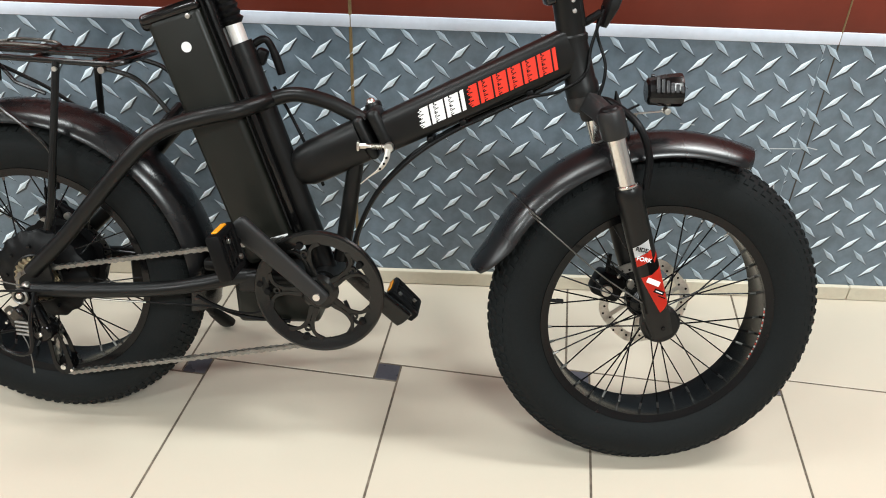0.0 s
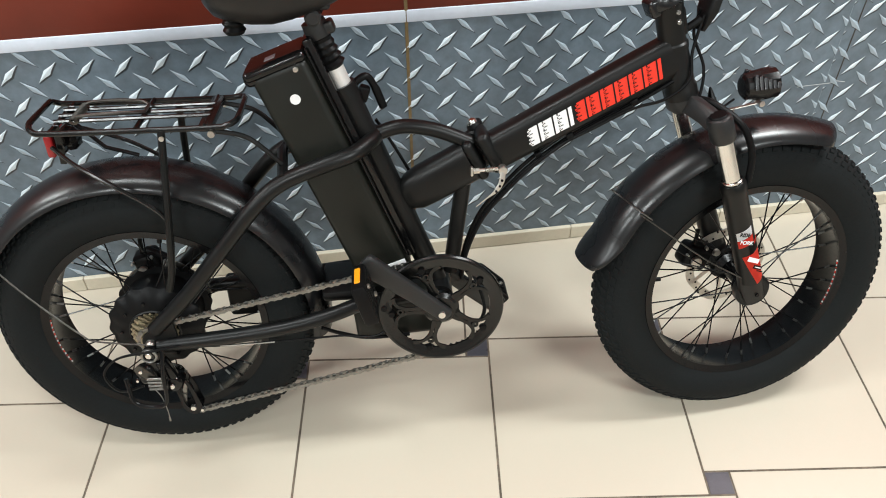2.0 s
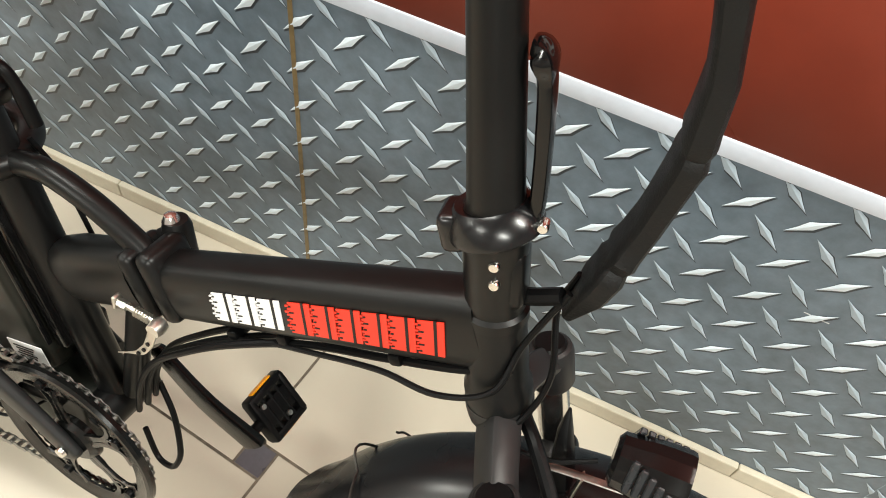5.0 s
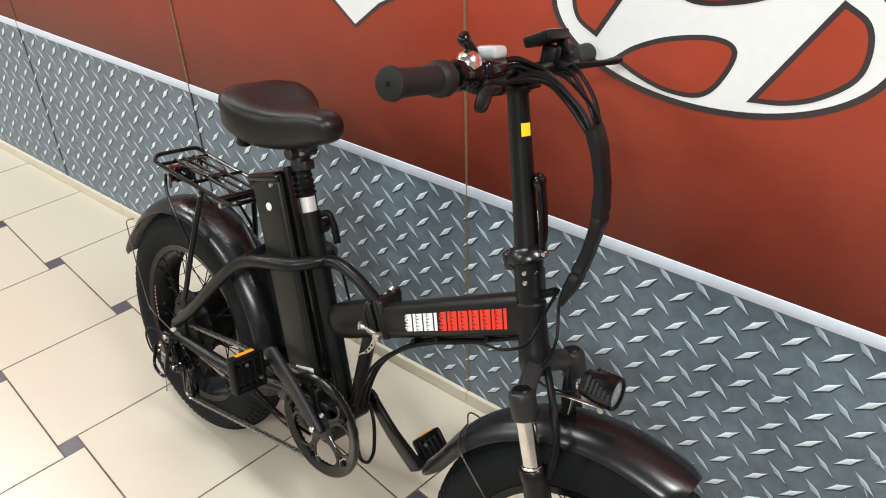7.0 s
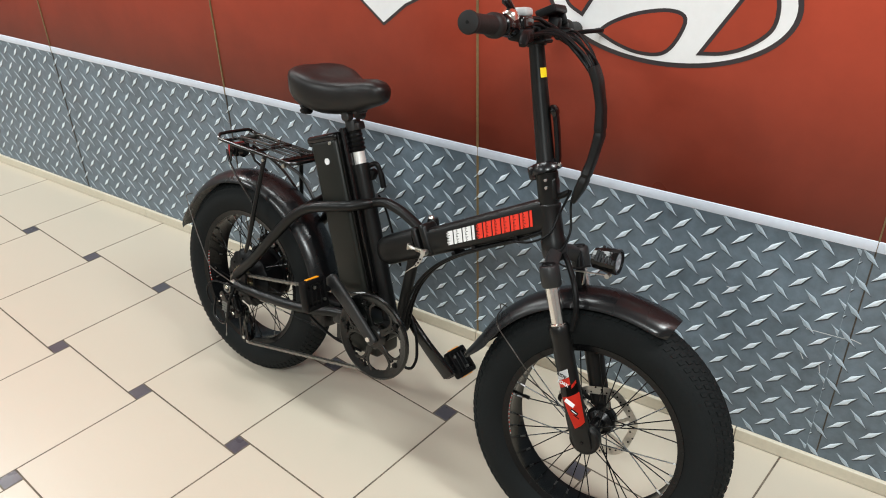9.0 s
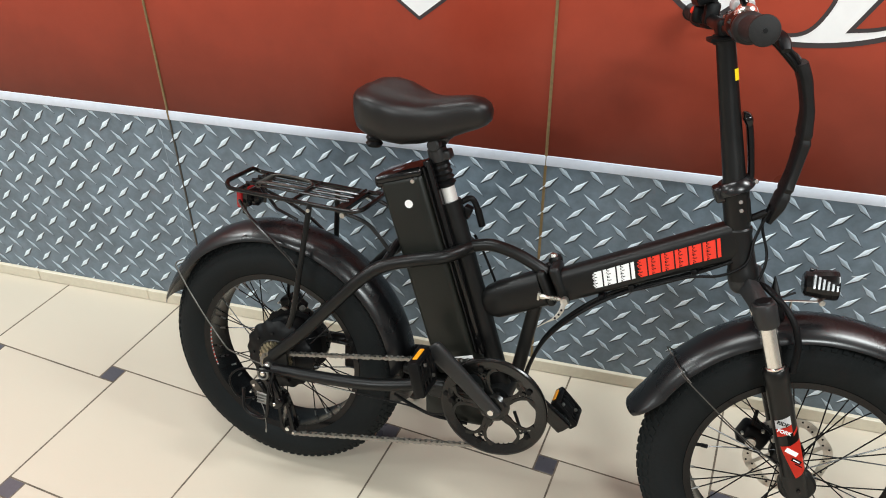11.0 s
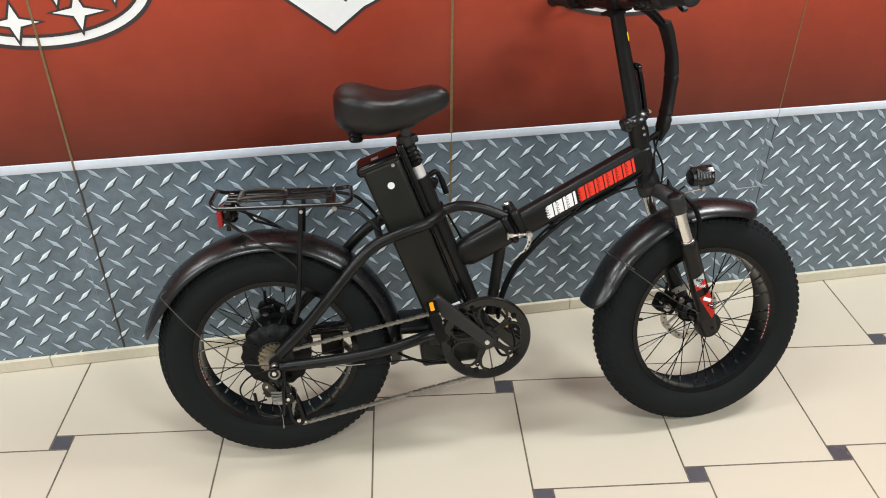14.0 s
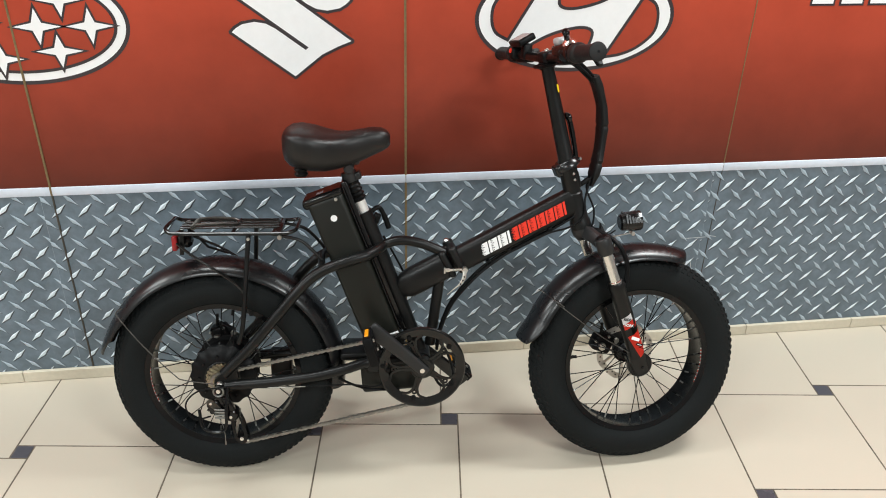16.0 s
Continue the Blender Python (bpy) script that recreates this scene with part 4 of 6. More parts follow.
for sv in (-1, 1):
    bm = bmesh.new()
    tube(bm, [leg_at(-0.070, sv), leg_at(-0.175, sv)], 0.0150, 24)
    part("stanchion", bm, M["chrome"], crown, "chrome stanchion")
    bm = bmesh.new()
    end = FRONT + Vector((0, LEG * sv, 0))
    tube(bm, [leg_at(-0.155, sv), leg_at(-0.160, sv), leg_at(-0.172, sv), leg_at(-0.178, sv), leg_at(-0.340, sv), leg_at(-0.380, sv)], [0.0195, 0.0222, 0.0222, 0.0212, 0.0212, 0.0200], 24)
    tube(bm, [leg_at(-0.355, sv), leg_at(-0.400, sv, 0.0, -0.003 * sv), leg_at(-0.436, sv, 0.002, -0.006 * sv)], [1.0, 1.0, 0.85], 16, shape=(0.0225, 0.0120, 3))
    lathe(bm, [(0, -0.013), (0.029, -0.013), (0.0335, -0.008), (0.0335, 0.006), (0.030, 0.011), (0, 0.013)], FRONT + Vector((0, 0.052 * sv, 0)), seg=28)
    leg = part("fork_leg", bm, M["paint"], bike, "black lower fork leg", TURN_W)
    bm = bmesh.new()
    lathe(bm, [(0, 0.078 * sv), (0.0036, 0.078 * sv), (0.0040, 0.072 * sv), (0.0080, 0.072 * sv), (0.0085, 0.064 * sv), (0, 0.064 * sv)], FRONT, seg=6)
    part("axle_nut", bm, M["rim"], leg, "dark steel axle nut")
    bm = bmesh.new()
    lathe(bm, [(0.0155, 0), (0.0170, 0.001), (0.0170, 0.004), (0.0155, 0.005)], leg_at(-0.156, sv), axis=STEER, seg=24)
    part("wiper_ring", bm, M["chrome"], leg, "bright wiper ring")
    if sv < 0:
        # stickers round the outer face of the leg
        def patch(h0, h1, a0, a1, r=0.0219, low=None):
            """A field round the leg from h0 up to h1; low is its rear edge at the foot, where that is slanted."""
            b = bmesh.new()
            n = 8
            vs = []
            for i in range(7):
                t = i / 6
                aa = a0 if low is None else low + (a0 - low) * t
                vs.append([b.verts.new(leg_at(h0 + (h1 - h0) * t + 0.010 * (k / n - 0.5), -1, r * math.cos(radians(aa + (a1 - aa) * k / n)), r * math.sin(radians(aa + (a1 - aa) * k / n)))) for k in range(n + 1)])
            for i in range(6):
                for k in range(n):
                    b.faces.new((vs[i][k], vs[i][k + 1], vs[i + 1][k + 1], vs[i + 1][k]))
            bmesh.ops.solidify(b, geom=b.faces[:], thickness=0.0005)
            return b
        part("fork_sticker", patch(-0.268, -0.250, -138, -62), M["white"], leg, "white sticker field")
        part("fork_sticker", patch(-0.285, -0.2685, -138, -62), M["red"], leg, "red sticker field")
        part("fork_sticker", patch(-0.374, -0.305, -130, -18, low=-84), M["red"], leg, "red sticker with white and black bars")
        part("fork_sticker", patch(-0.303, -0.280, -92, -22), M["plastic"], leg, "black sticker field")
        part("fork_sticker", patch(-0.284, -0.277, -60, -26), M["red"], leg, "small red sticker field")
        for h, a, lh, la, sl in ((-0.320, -84, 0.0085, 0.022, "white"), (-0.341, -70, 0.0068, 0.018, "plastic"), (-0.341, -70, 0.0016, 0.012, "white"), (-0.351, -66, 0.0018, 0.016, "plastic")):
            bm = bmesh.new()
            q = leg_at(h, -1, (0.0229 if sl == "plastic" else 0.0234) * math.cos(radians(a)), (0.0229 if sl == "plastic" else 0.0234) * math.sin(radians(a)))
            box(bm, Matrix.Translation(q) @ Matrix.Rotation(radians(20), 4, "Y"), (la, 0.0012, lh))
            part("sticker_bar", bm, M[sl], leg, "printed bar", smooth=False)
        for word, h, mt in (("RIDE", -0.259, "plastic"), ("FORK", -0.2765, "white")):
            cu = bpy.data.curves.new("sticker_word", "FONT")
            cu.body, cu.size, cu.align_x, cu.align_y, cu.extrude = word, 0.0098, "CENTER", "CENTER", 0.0002
            cu.offset = 0.0002
            tmp = bpy.data.objects.new("tmp", cu)
            scene.collection.objects.link(tmp)
            me = bpy.data.meshes.new_from_object(tmp.evaluated_get(bpy.context.evaluated_depsgraph_get()))
            bpy.data.objects.remove(tmp)
            me.materials.clear()
            me.materials.append(M[mt])
            ob = new("sticker_word", me)
            ob.parent = leg
            q = leg_at(h, -1, -0.004, -0.0231)
            ob.matrix_local = Matrix.Translation(q) @ Matrix.Rotation(radians(9), 4, "Y") @ Matrix.Rotation(radians(90), 4, "X")

# caliper
for c, v, sgn, mm, wh in ((FRONT, 0.044, 1, TURN_W, "front"), (REAR, 0.060, 1, None, "rear")):
    bm = bmesh.new()
    a = radians(158 if wh == "front" else 104)
    p = c + Vector((math.cos(a), 0, math.sin(a))) * 0.078
    box(bm, pose(p.x, v, p.z, 0, -math.degrees(a), 0), (0.056, 0.042, 0.046), 0.010, 3)
    box(bm, pose(p.x + 0.016, v - 0.004, p.z + 0.018, 0, 30, 0), (0.050, 0.016, 0.022), 0.006, 2)
    tube(bm, [p + Vector((-0.006, v - 0.012, 0.030)), p + Vector((-0.004, v - 0.012, 0.062))], 0.004, 8)
    cal = part("brake_caliper", bm, M["plastic"], bike, "black disc brake caliper", mm)
    for r_, da, dx, dz in ((0.011, -0.031, -0.006, -0.002), (0.0070, -0.027, 0.036, 0.012), (0.0035, -0.030, 0.012, 0.026), (0.0030, -0.028, -0.024, 0.014)):
        bm = bmesh.new()
        lathe(bm, [(0, da), (r_ * 0.92, da + 0.001), (r_, da + 0.008), (0, da + 0.008)], (p.x + dx, v, p.z + dz), seg=14)
        part("caliper_bolt", bm, M["steel"], cal, "steel caliper bolt")

# ---- fenders ----
def fender(name, label, c, radius, a0, a1, m, half=0.056, flare_at_end=True):
    bm = bmesh.new()
    n, k_ = 56, 14
    rings = []
    for i in range(n + 1):
        t = i / n
        a = radians(a0 + (a1 - a0) * t)
        flare = 0.0
        end = (t - 0.88) / 0.12 if flare_at_end else 0
        if end > 0:
            flare = (0.013 if name == "front_fender" else 0.005) * end ** 2
        if name == "front_fender":
            near_tip = max(0.0, (0.16 - t) / 0.16)
            flare += 0.004 * near_tip ** 2
        row = []
        for side_, dr in ((1, 0.0), (-1, -0.0022)):
            for k in range(k_ + 1):
                s = -1 + 2 * k / k_
                if side_ < 0:
                    s = -s
                phi = s * radians(74)
                rr = radius + dr + flare - 0.030 * (1 - math.cos(phi)) / (1 - math.cos(radians(74))) * (1 - 0.55 * max(0, end))
                y = half * math.sin(phi) / math.sin(radians(74)) * (1 - 0.26 * max(0, end) ** 5) * (1 - (0.26 * max(0.0, (0.05 - t) / 0.05) ** 2 if name == "front_fender" else 0))
                row.append(bm.verts.new(c + Vector((math.cos(a) * rr, y, math.sin(a) * rr))))
        rings.append(row)
    q = len(rings[0])
    for A, B in zip(rings, rings[1:]):
        for k in range(q):
            bm.faces.new((A[k], A[(k + 1) % q], B[(k + 1) % q], B[k]))
    for row, flip in ((rings[0], 1), (rings[-1], -1)):
        for k in range(k_):
            bm.faces.new((row[k], row[k + 1], row[q - 2 - k], row[q - 1 - k])[::flip])
    return part(name, bm, M["fender"], bike, label, m, angle=50)


rear_fender = fender("rear_fender", "satin black rear fender", REAR, 0.3135, -8, 167, None)
front_fender = fender("front_fender", "satin black front fender", FRONT, 0.322, 67, 166.5, TURN_W)
# stays of the fenders
for sv in (-1, 1):
    bm = bmesh.new()
    a = radians(142)
    p = REAR + Vector((math.cos(a) * 0.303, 0.057 * sv, math.sin(a) * 0.303))
    tube(bm, spline([p + Vector((0.008, -0.004 * sv, 0.012)), p + Vector((-0.004, 0.008 * sv, 0.004)), p + Vector((0.006, 0.012 * sv, -0.014)), Vector((-0.182, 0.080 * sv, 0.394)), Vector((-0.112, 0.094 * sv, 0.322)), Vector((-0.085, 0.096 * sv, 0.304)), Vector((-0.006, 0.096 * sv, 0.290))], 5), 0.0015, 8)
    part("fender_stay", bm, M["stay"], rear_fender, "thin dark wire stay")
    bm = bmesh.new()
    a = radians(142)
    p = FRONT + Vector((math.cos(a) * 0.306, 0.056 * sv, math.sin(a) * 0.306))
    tube(bm, spline([p, p + Vector((0.020, 0.010 * sv, -0.014)), FRONT + Vector((-0.12, 0.078 * sv, 0.096)), FRONT + Vector((-0.045, 0.086 * sv, 0.050))], 5), 0.0013, 8)
    part("fender_stay", bm, M["stay"], front_fender, "thin dark wire stay")
# wire hoop over the outside of the front fender, with a raised loop towards the wall
bm = bmesh.new()
a, hoop = radians(142), []
for k in range(25):
    phi = radians(-76 + 152 * k / 24)
    rr = 0.3245 - 0.030 * (1 - math.cos(phi)) / (1 - math.cos(radians(74))) + (0.016 * math.sin(math.pi * (k - 13) / 7) if 13 <= k <= 20 else 0.0)
    hoop.append(FRONT + Vector((math.cos(a) * rr, 0.0580 * math.sin(phi) / math.sin(radians(74)), math.sin(a) * rr)))
tube(bm, hoop, 0.0014, 8, up=(0, 0, 1))
part("stay_hoop", bm, M["stay"], front_fender, "thin dark wire hoop", TURN_W)
bm = bmesh.new()
tube(bm, [along(-0.128, 0.050), along(-0.090, 0.050), along(-0.066, 0.050, 0.003), along(-0.044, 0.051, 0.006), along(-0.024, 0.054, 0.010)], [1.0, 1.0, 0.92, 0.66, 0.14], 12, shape=(0.0090, 0.0150, 3))
part("fender_bracket", bm, M["plastic"], front_fender, "black pointed fender bracket")
# brace loop in front of the legs
bm = bmesh.new()
tube(bm, spline([along(-0.168, 0.050, -LEG), along(-0.120, 0.066, -LEG + 0.004), along(-0.070, 0.062, -LEG + 0.016), along(-0.034, 0.038, -0.030), along(-0.026, 0.022, -0.006)], 6), 0.0060, 10)
part("brake_hose", bm, M["plastic"], crown, "black hose loop")

# ---- rear rack ----
RZ = 0.678
half_ = [(-0.106, 0.030, RZ + 0.012), (-0.106, 0.050, RZ + 0.010), (-0.098, 0.061, RZ + 0.003), (-0.076, 0.063, RZ), (0.050, 0.063, RZ - 0.002), (0.170, 0.063, RZ - 0.003), (0.192, 0.062, RZ - 0.001), (0.205, 0.052, RZ + 0.002), (0.208, 0.030, RZ + 0.003)]
ring_ = spline(half_, 5)
bm = bmesh.new()
tube(bm, ring_ + [Vector((q.x, -q.y, q.z)) for q in ring_[::-1]], 0.0048, 10, closed=True, up=(0, 0, 1))
rack = part("rear_rack", bm, M["guard"], bike, "black tubular luggage rack")
for x in (-0.075, 0.055, 0.160):
    bm = bmesh.new()
    tube(bm, [(x, -0.063, RZ), (x, 0.063, RZ)], 0.0042, 8)
    if x > 0.1:
        box(bm, (x, 0, RZ - 0.004), (0.022, 0.128, 0.012), 0.003)
    part("crossbar", bm, M["guard"], rack)
for y in (-0.024, 0.0, 0.024):
    bm = bmesh.new()
    tube(bm, [(-0.078, y, RZ + 0.004), (0.162, y, RZ + 0.003)], 0.0036, 8)
    part("long_bar", bm, M["guard"], rack)
bm = bmesh.new()
for y in (-0.030, 0.030):
    tube(bm, spline([(-0.046, y * 0.9, RZ + 0.006), (-0.036, y, RZ + 0.013), (0.010, y * 0.96, RZ + 0.015), (0.046, y * 0.8, RZ + 0.013), (0.060, y * 0.5, RZ + 0.010)], 6), 0.0026, 8)
tube(bm, [(0.060, -0.015, RZ + 0.010), (0.060, 0.015, RZ + 0.010)], 0.0026, 8)
for k in range(14):
    lathe(bm, [(0.0035, -0.001), (0.0072, 0), (0.0035, 0.001)], (-0.046, -0.030 + 0.06 * k / 13, RZ + 0.006), seg=10)
part("spring_clip", bm, M["stay"], rack, "sprung wire clip")
for sv in (-1, 1):
    bm = bmesh.new()
    tube(bm, spline([(0.093, 0.064 * sv, RZ - 0.003), (0.088, 0.072 * sv, 0.62), (0.078, 0.086 * sv, 0.52), (0.068, 0.093 * sv, 0.440), (0.056, 0.094 * sv, 0.400)], 6), 0.0060, 10)
    lathe(bm, [(0, 0.003 * sv), (0.004, 0.003 * sv), (0.004, -0.006 * sv), (0, -0.006 * sv)], (0.093, 0.070 * sv, RZ - 0.014), seg=12, slot=1)
    part("rack_strut", bm, [M["paint"], M["steel"]], rack)
    bm = bmesh.new()
    tube(bm, spline([(0.168, 0.058 * sv, RZ - 0.010), (0.215, 0.056 * sv, 0.655), (0.245, 0.054 * sv, 0.628), (0.266, 0.052 * sv, 0.602)], 6), 0.0042, 8)
    lathe(bm, [(0, 0.006 * sv), (0.0055, 0.006 * sv), (0.0055, -0.006 * sv), (0, -0.006 * sv)], (0.168, 0.064 * sv, RZ - 0.012), seg=14, slot=1)
    part("rack_stay", bm, [M["paint"], M["steel"]], rack)
    bm = bmesh.new()
    tube(bm, spline([(-0.084, 0.045 * sv, RZ - 0.030), (-0.050, 0.064 * sv, 0.626), (0.000, 0.078 * sv, 0.596), (0.058, 0.082 * sv, 0.552), (0.078, 0.084 * sv, 0.520), (0.075, 0.090 * sv, 0.470), (0.068, 0.093 * sv, 0.442)], 6), 0.0036, 8)
    part("rack_wire", bm, M["guard"], rack)
bm = bmesh.new()
tube(bm, [(-0.060, 0.0, RZ - 0.006), (-0.020, 0, 0.625), (0.030, 0, 0.608)], 0.0034, 8)
part("rack_wire", bm, M["rim"], rack)
bm = bmesh.new()
box(bm, (-0.080, 0, RZ - 0.034), (0.018, 0.054, 0.036), 0.008, 4)
lathe(bm, [(0, 0.016), (0.012, 0.015), (0.019, 0.008), (0.020, 0.0), (0, 0.0)], (-0.072, 0, RZ - 0.034), axis=(1, 0, 0), seg=20)
tail = part("tail_lamp", bm, M["gloss"], bike, "tail lamp under the rack")
for sv in (-1, 1):
    bm = bmesh.new()
    box(bm, pose(-0.073, 0.040 * sv, RZ - 0.028, 0, 4, 0), (0.010, 0.0030, 0.066), 0.001, 1)
    box(bm, pose(-0.073, 0.034 * sv, RZ - 0.036, 0, 0, 0), (0.012, 0.014, 0.010), 0.002, 1)
    part("lamp_plate", bm, M["guard"], tail, "dark mounting plate")
bm = bmesh.new()
box(bm, (-0.095, 0, RZ - 0.036), (0.013, 0.060, 0.038), 0.004, 3)
part("tail_lens", bm, M["redgloss"], tail, "dark red lens")

# ---- drivetrain ----
BB = Vector((0.514, 0, 0.311))
CRANK = radians(136)
bm = bmesh.new()
V0 = -0.070
n = 120
# dished band with a rounded lip, then a thinner inner step
lathe(bm, [(0.1125, V0 + 0.001), (0.1130, V0 - 0.004), (0.1110, V0 - 0.0075), (0.1075, V0 - 0.0082), (0.1030, V0 - 0.0062), (0.0925, V0 - 0.0052), (0.0905, V0 - 0.0040), (0.0885, V0 - 0.0036), (0.0880, V0 - 0.0008), (0.0960, V0 - 0.0004)],
      (BB.x, 0, BB.z), seg=n, closed=True)
ARMS = radians(38)
lathe(bm, [(0, V0 - 0.010), (0.026, V0 - 0.008), (0.033, V0 - 0.002), (0.033, V0 + 0.006), (0, V0 + 0.010)], (BB.x, 0, BB.z), seg=30)
guard = part("chain_guard", bm, M["guard"], bike, "black chain guard ring with five forked arms")


def on_guard(r, a):
    return Vector((BB.x + r * math.cos(a), V0 - 0.0020, BB.z + r * math.sin(a)))


for k in range(5):
    mid = ARMS + 2 * math.pi * k / 5
    bm = bmesh.new()
    for s_ in (-1, 1):
        tube(bm, spline([on_guard(0.030, mid + 0.16 * s_), on_guard(0.052, mid + 0.075 * s_), on_guard(0.066, mid + 0.085 * s_), on_guard(0.080, mid + 0.17 * s_), on_guard(0.0915, mid + 0.34 * s_)], 4), [1.5] * 3 + [1.15] * 8 + [1.0] * 3 + [1.2, 1.5, 1.9], 8, shape=(0.0034, 0.0019, 4))
    for r_, w_ in ((0.043, 0.0050), (0.062, 0.0036)):
        tube(bm, [on_guard(r_, mid - 0.10), on_guard(r_, mid + 0.10)], 1.0, 8, shape=(w_, 0.0017, 4))
    lathe(bm, [(0.0030, -0.0024), (0.0062, -0.0028), (0.0070, -0.001), (0.0070, 0.0024), (0.0030, 0.0024)], on_guard(0.0735, mid), seg=16, closed=True)
    part("guard_arm", bm, M["guard"], guard)
bm = bmesh.new()
teeth = []
for k in range(104):
    r = 0.0990 + (0.0028 if k % 2 == 0 else -0.0028)
    a = 2 * math.pi * k / 104
    teeth.append((BB.x + r * math.cos(a), BB.z + r * math.sin(a)))
band(bm, teeth, [(BB.x + (x - BB.x) * 0.94, BB.z + (z - BB.z) * 0.94) for x, z in teeth], 0.003, Matrix.Translation((0, V0 + 0.004, 0)))
part("chainring", bm, M["rim"], guard, "black toothed chainring", smooth=False)
for k in range(5):
    a = ARMS + 2 * math.pi * k / 5
    bm = bmesh.new()
    lathe(bm, [(0, V0 - 0.0086), (0.0058, V0 - 0.0082), (0.0066, V0), (0, V0 + 0.003)], (BB.x + 0.0895 * math.cos(a + 0.02), 0, BB.z + 0.0895 * math.sin(a + 0.02)), seg=12)
    part("guard_bolt", bm, M["plastic"], guard)


def crank(side):
    a = CRANK if side < 0 else CRANK + math.pi
    d = Vector((math.cos(a), 0, math.sin(a)))
    v_in, v_out = (0.084, 0.100) if side < 0 else (0.072, 0.094)
    bm = bmesh.new()
    p0 = Vector((BB.x, side * v_in, BB.z))
    p1 = p0 + d * 0.085 + Vector((0, side * 0.006, 0))
    p2 = p0 + d * 0.170 + Vector((0, side * (v_out - v_in), 0))
    tube(bm, spline([p0 - d * 0.016, p0, p1, p2, p2 + d * 0.013], 5), [0.62, 0.74, 0.80, 0.84, 0.85, 0.86, 0.87, 0.89, 0.92, 0.96, 1.00, 1.04, 1.08, 1.12, 1.15, 1.17, 1.16, 1.12, 1.02, 0.86, 0.60], 20, shape=(0.0168, 0.0082, 3.6))
    arm = part("crank_arm", bm, M["crown"] if side < 0 else M["guard"], bike, "black crank arm")
    bm = bmesh.new()
    lathe(bm, [(0, side * (v_in + 0.012)), (0.0062, side * (v_in + 0.012)), (0.0072, side * (v_in + 0.008)), (0, side * (v_in + 0.006))], (BB.x, 0, BB.z), seg=16)
    part("crank_bolt", bm, M["chrome"], arm, "bright crank bolt")
    return p2, d


pr, dr_ = crank(-1)
pl, dl_ = crank(1)


def pedal(sides, m, label):
    """A folding pedal; local x across the tread, y along the axle, z thick."""
    bm = bmesh.new()
    for y in (0.010, 0.078):
        box(bm, m @ Matrix.Translation((0, y, 0)), (0.078, 0.012, 0.026), 0.004, 2)
    for x in (-0.035, 0.035):
        box(bm, m @ Matrix.Translation((x, 0.044, 0)), (0.014, 0.078, 0.024), 0.004, 2)
    box(bm, m @ Matrix.Translation((0, 0.044, 0)), (0.040, 0.078, 0.020), 0.005, 2)
    for y in (0.028, 0.044, 0.060):
        box(bm, m @ Matrix.Translation((0, y, 0)), (0.068, 0.006, 0.022), 0.0015, 1)
    tube(bm, [m @ Vector((0, -0.012, 0)), m @ Vector((0, 0.080, 0))], 0.0075, 12)
    ob = part("pedal", bm, M["plastic"], bike, label)
    for s in sides:
        bm = bmesh.new()
        box(bm, m @ Matrix.Translation((0.0425 * s, 0.044, 0)), (0.004, 0.045, 0.0105), 0.001, 1)
        part("reflector", bm, M["amber"], ob, "amber reflector strip")
    for x, y in ((-0.02, 0.02), (0.02, 0.05)):
        bm = bmesh.new()
        lathe(bm, [(0, 0.0145), (0.004, 0.0140), (0.0045, 0.010), (0, 0.010)], m @ Vector((x, y, 0)), axis=m.to_3x3() @ Vector((0, 0, 1)), seg=10)
        part("pedal_screw", bm, M["steel"], ob)
    return ob


mr = Matrix.Translation(pr + Vector((-0.006, -0.016, -0.020))) @ Matrix.Rotation(radians(75), 4, "Y") @ Matrix.Rotation(radians(180), 4, "Z") @ Matrix.Scale(0.92, 4)
pedal((1,), mr, "black plastic pedal, turned on edge")
ml = Matrix.Translation(pl + Vector((-0.001, 0.016, 0.011))) @ Matrix.Rotation(radians(44), 4, "Y") @ Matrix.Scale(0.90, 4)
pedal((-1, 1), ml, "black plastic pedal, turned on edge")

# chain
def chain_path():
    top = [Vector((BB.x + 0.100 * math.cos(a), V0 + 0.0055, BB.z + 0.100 * math.sin(a))) for a in [radians(-78 + 12 * k) for k in range(16)]]
    cass = [Vector((0.024 * math.cos(a), -0.0745, HUB_W + 0.024 * math.sin(a))) for a in [radians(100 + 16 * k) for k in range(9)]]
    pul = [Vector((0.000, -0.0745, 0.236)), Vector((0.022, -0.0745, 0.221)), Vector((0.040, -0.0745, 0.208)), Vector((0.040, -0.0745, 0.190)), Vector((0.032, -0.0745, 0.160)), Vector((0.027, -0.0745, 0.130)), Vector((0.040, -0.0745, 0.113)), Vector((0.056, -0.0745, 0.112))]
    return top + cass + pul


pts = chain_path()
loop = pts + [pts[0]]
seglen = [(b - a).length for a, b in zip(loop, loop[1:])]
total = sum(seglen)
links = int(total / 0.0127) // 2 * 2


def on_loop(s):
    s %= total
    for i, L in enumerate(seglen):
        if s <= L:
            return loop[i].lerp(loop[i + 1], s / L)
        s -= L
    return loop[-1]


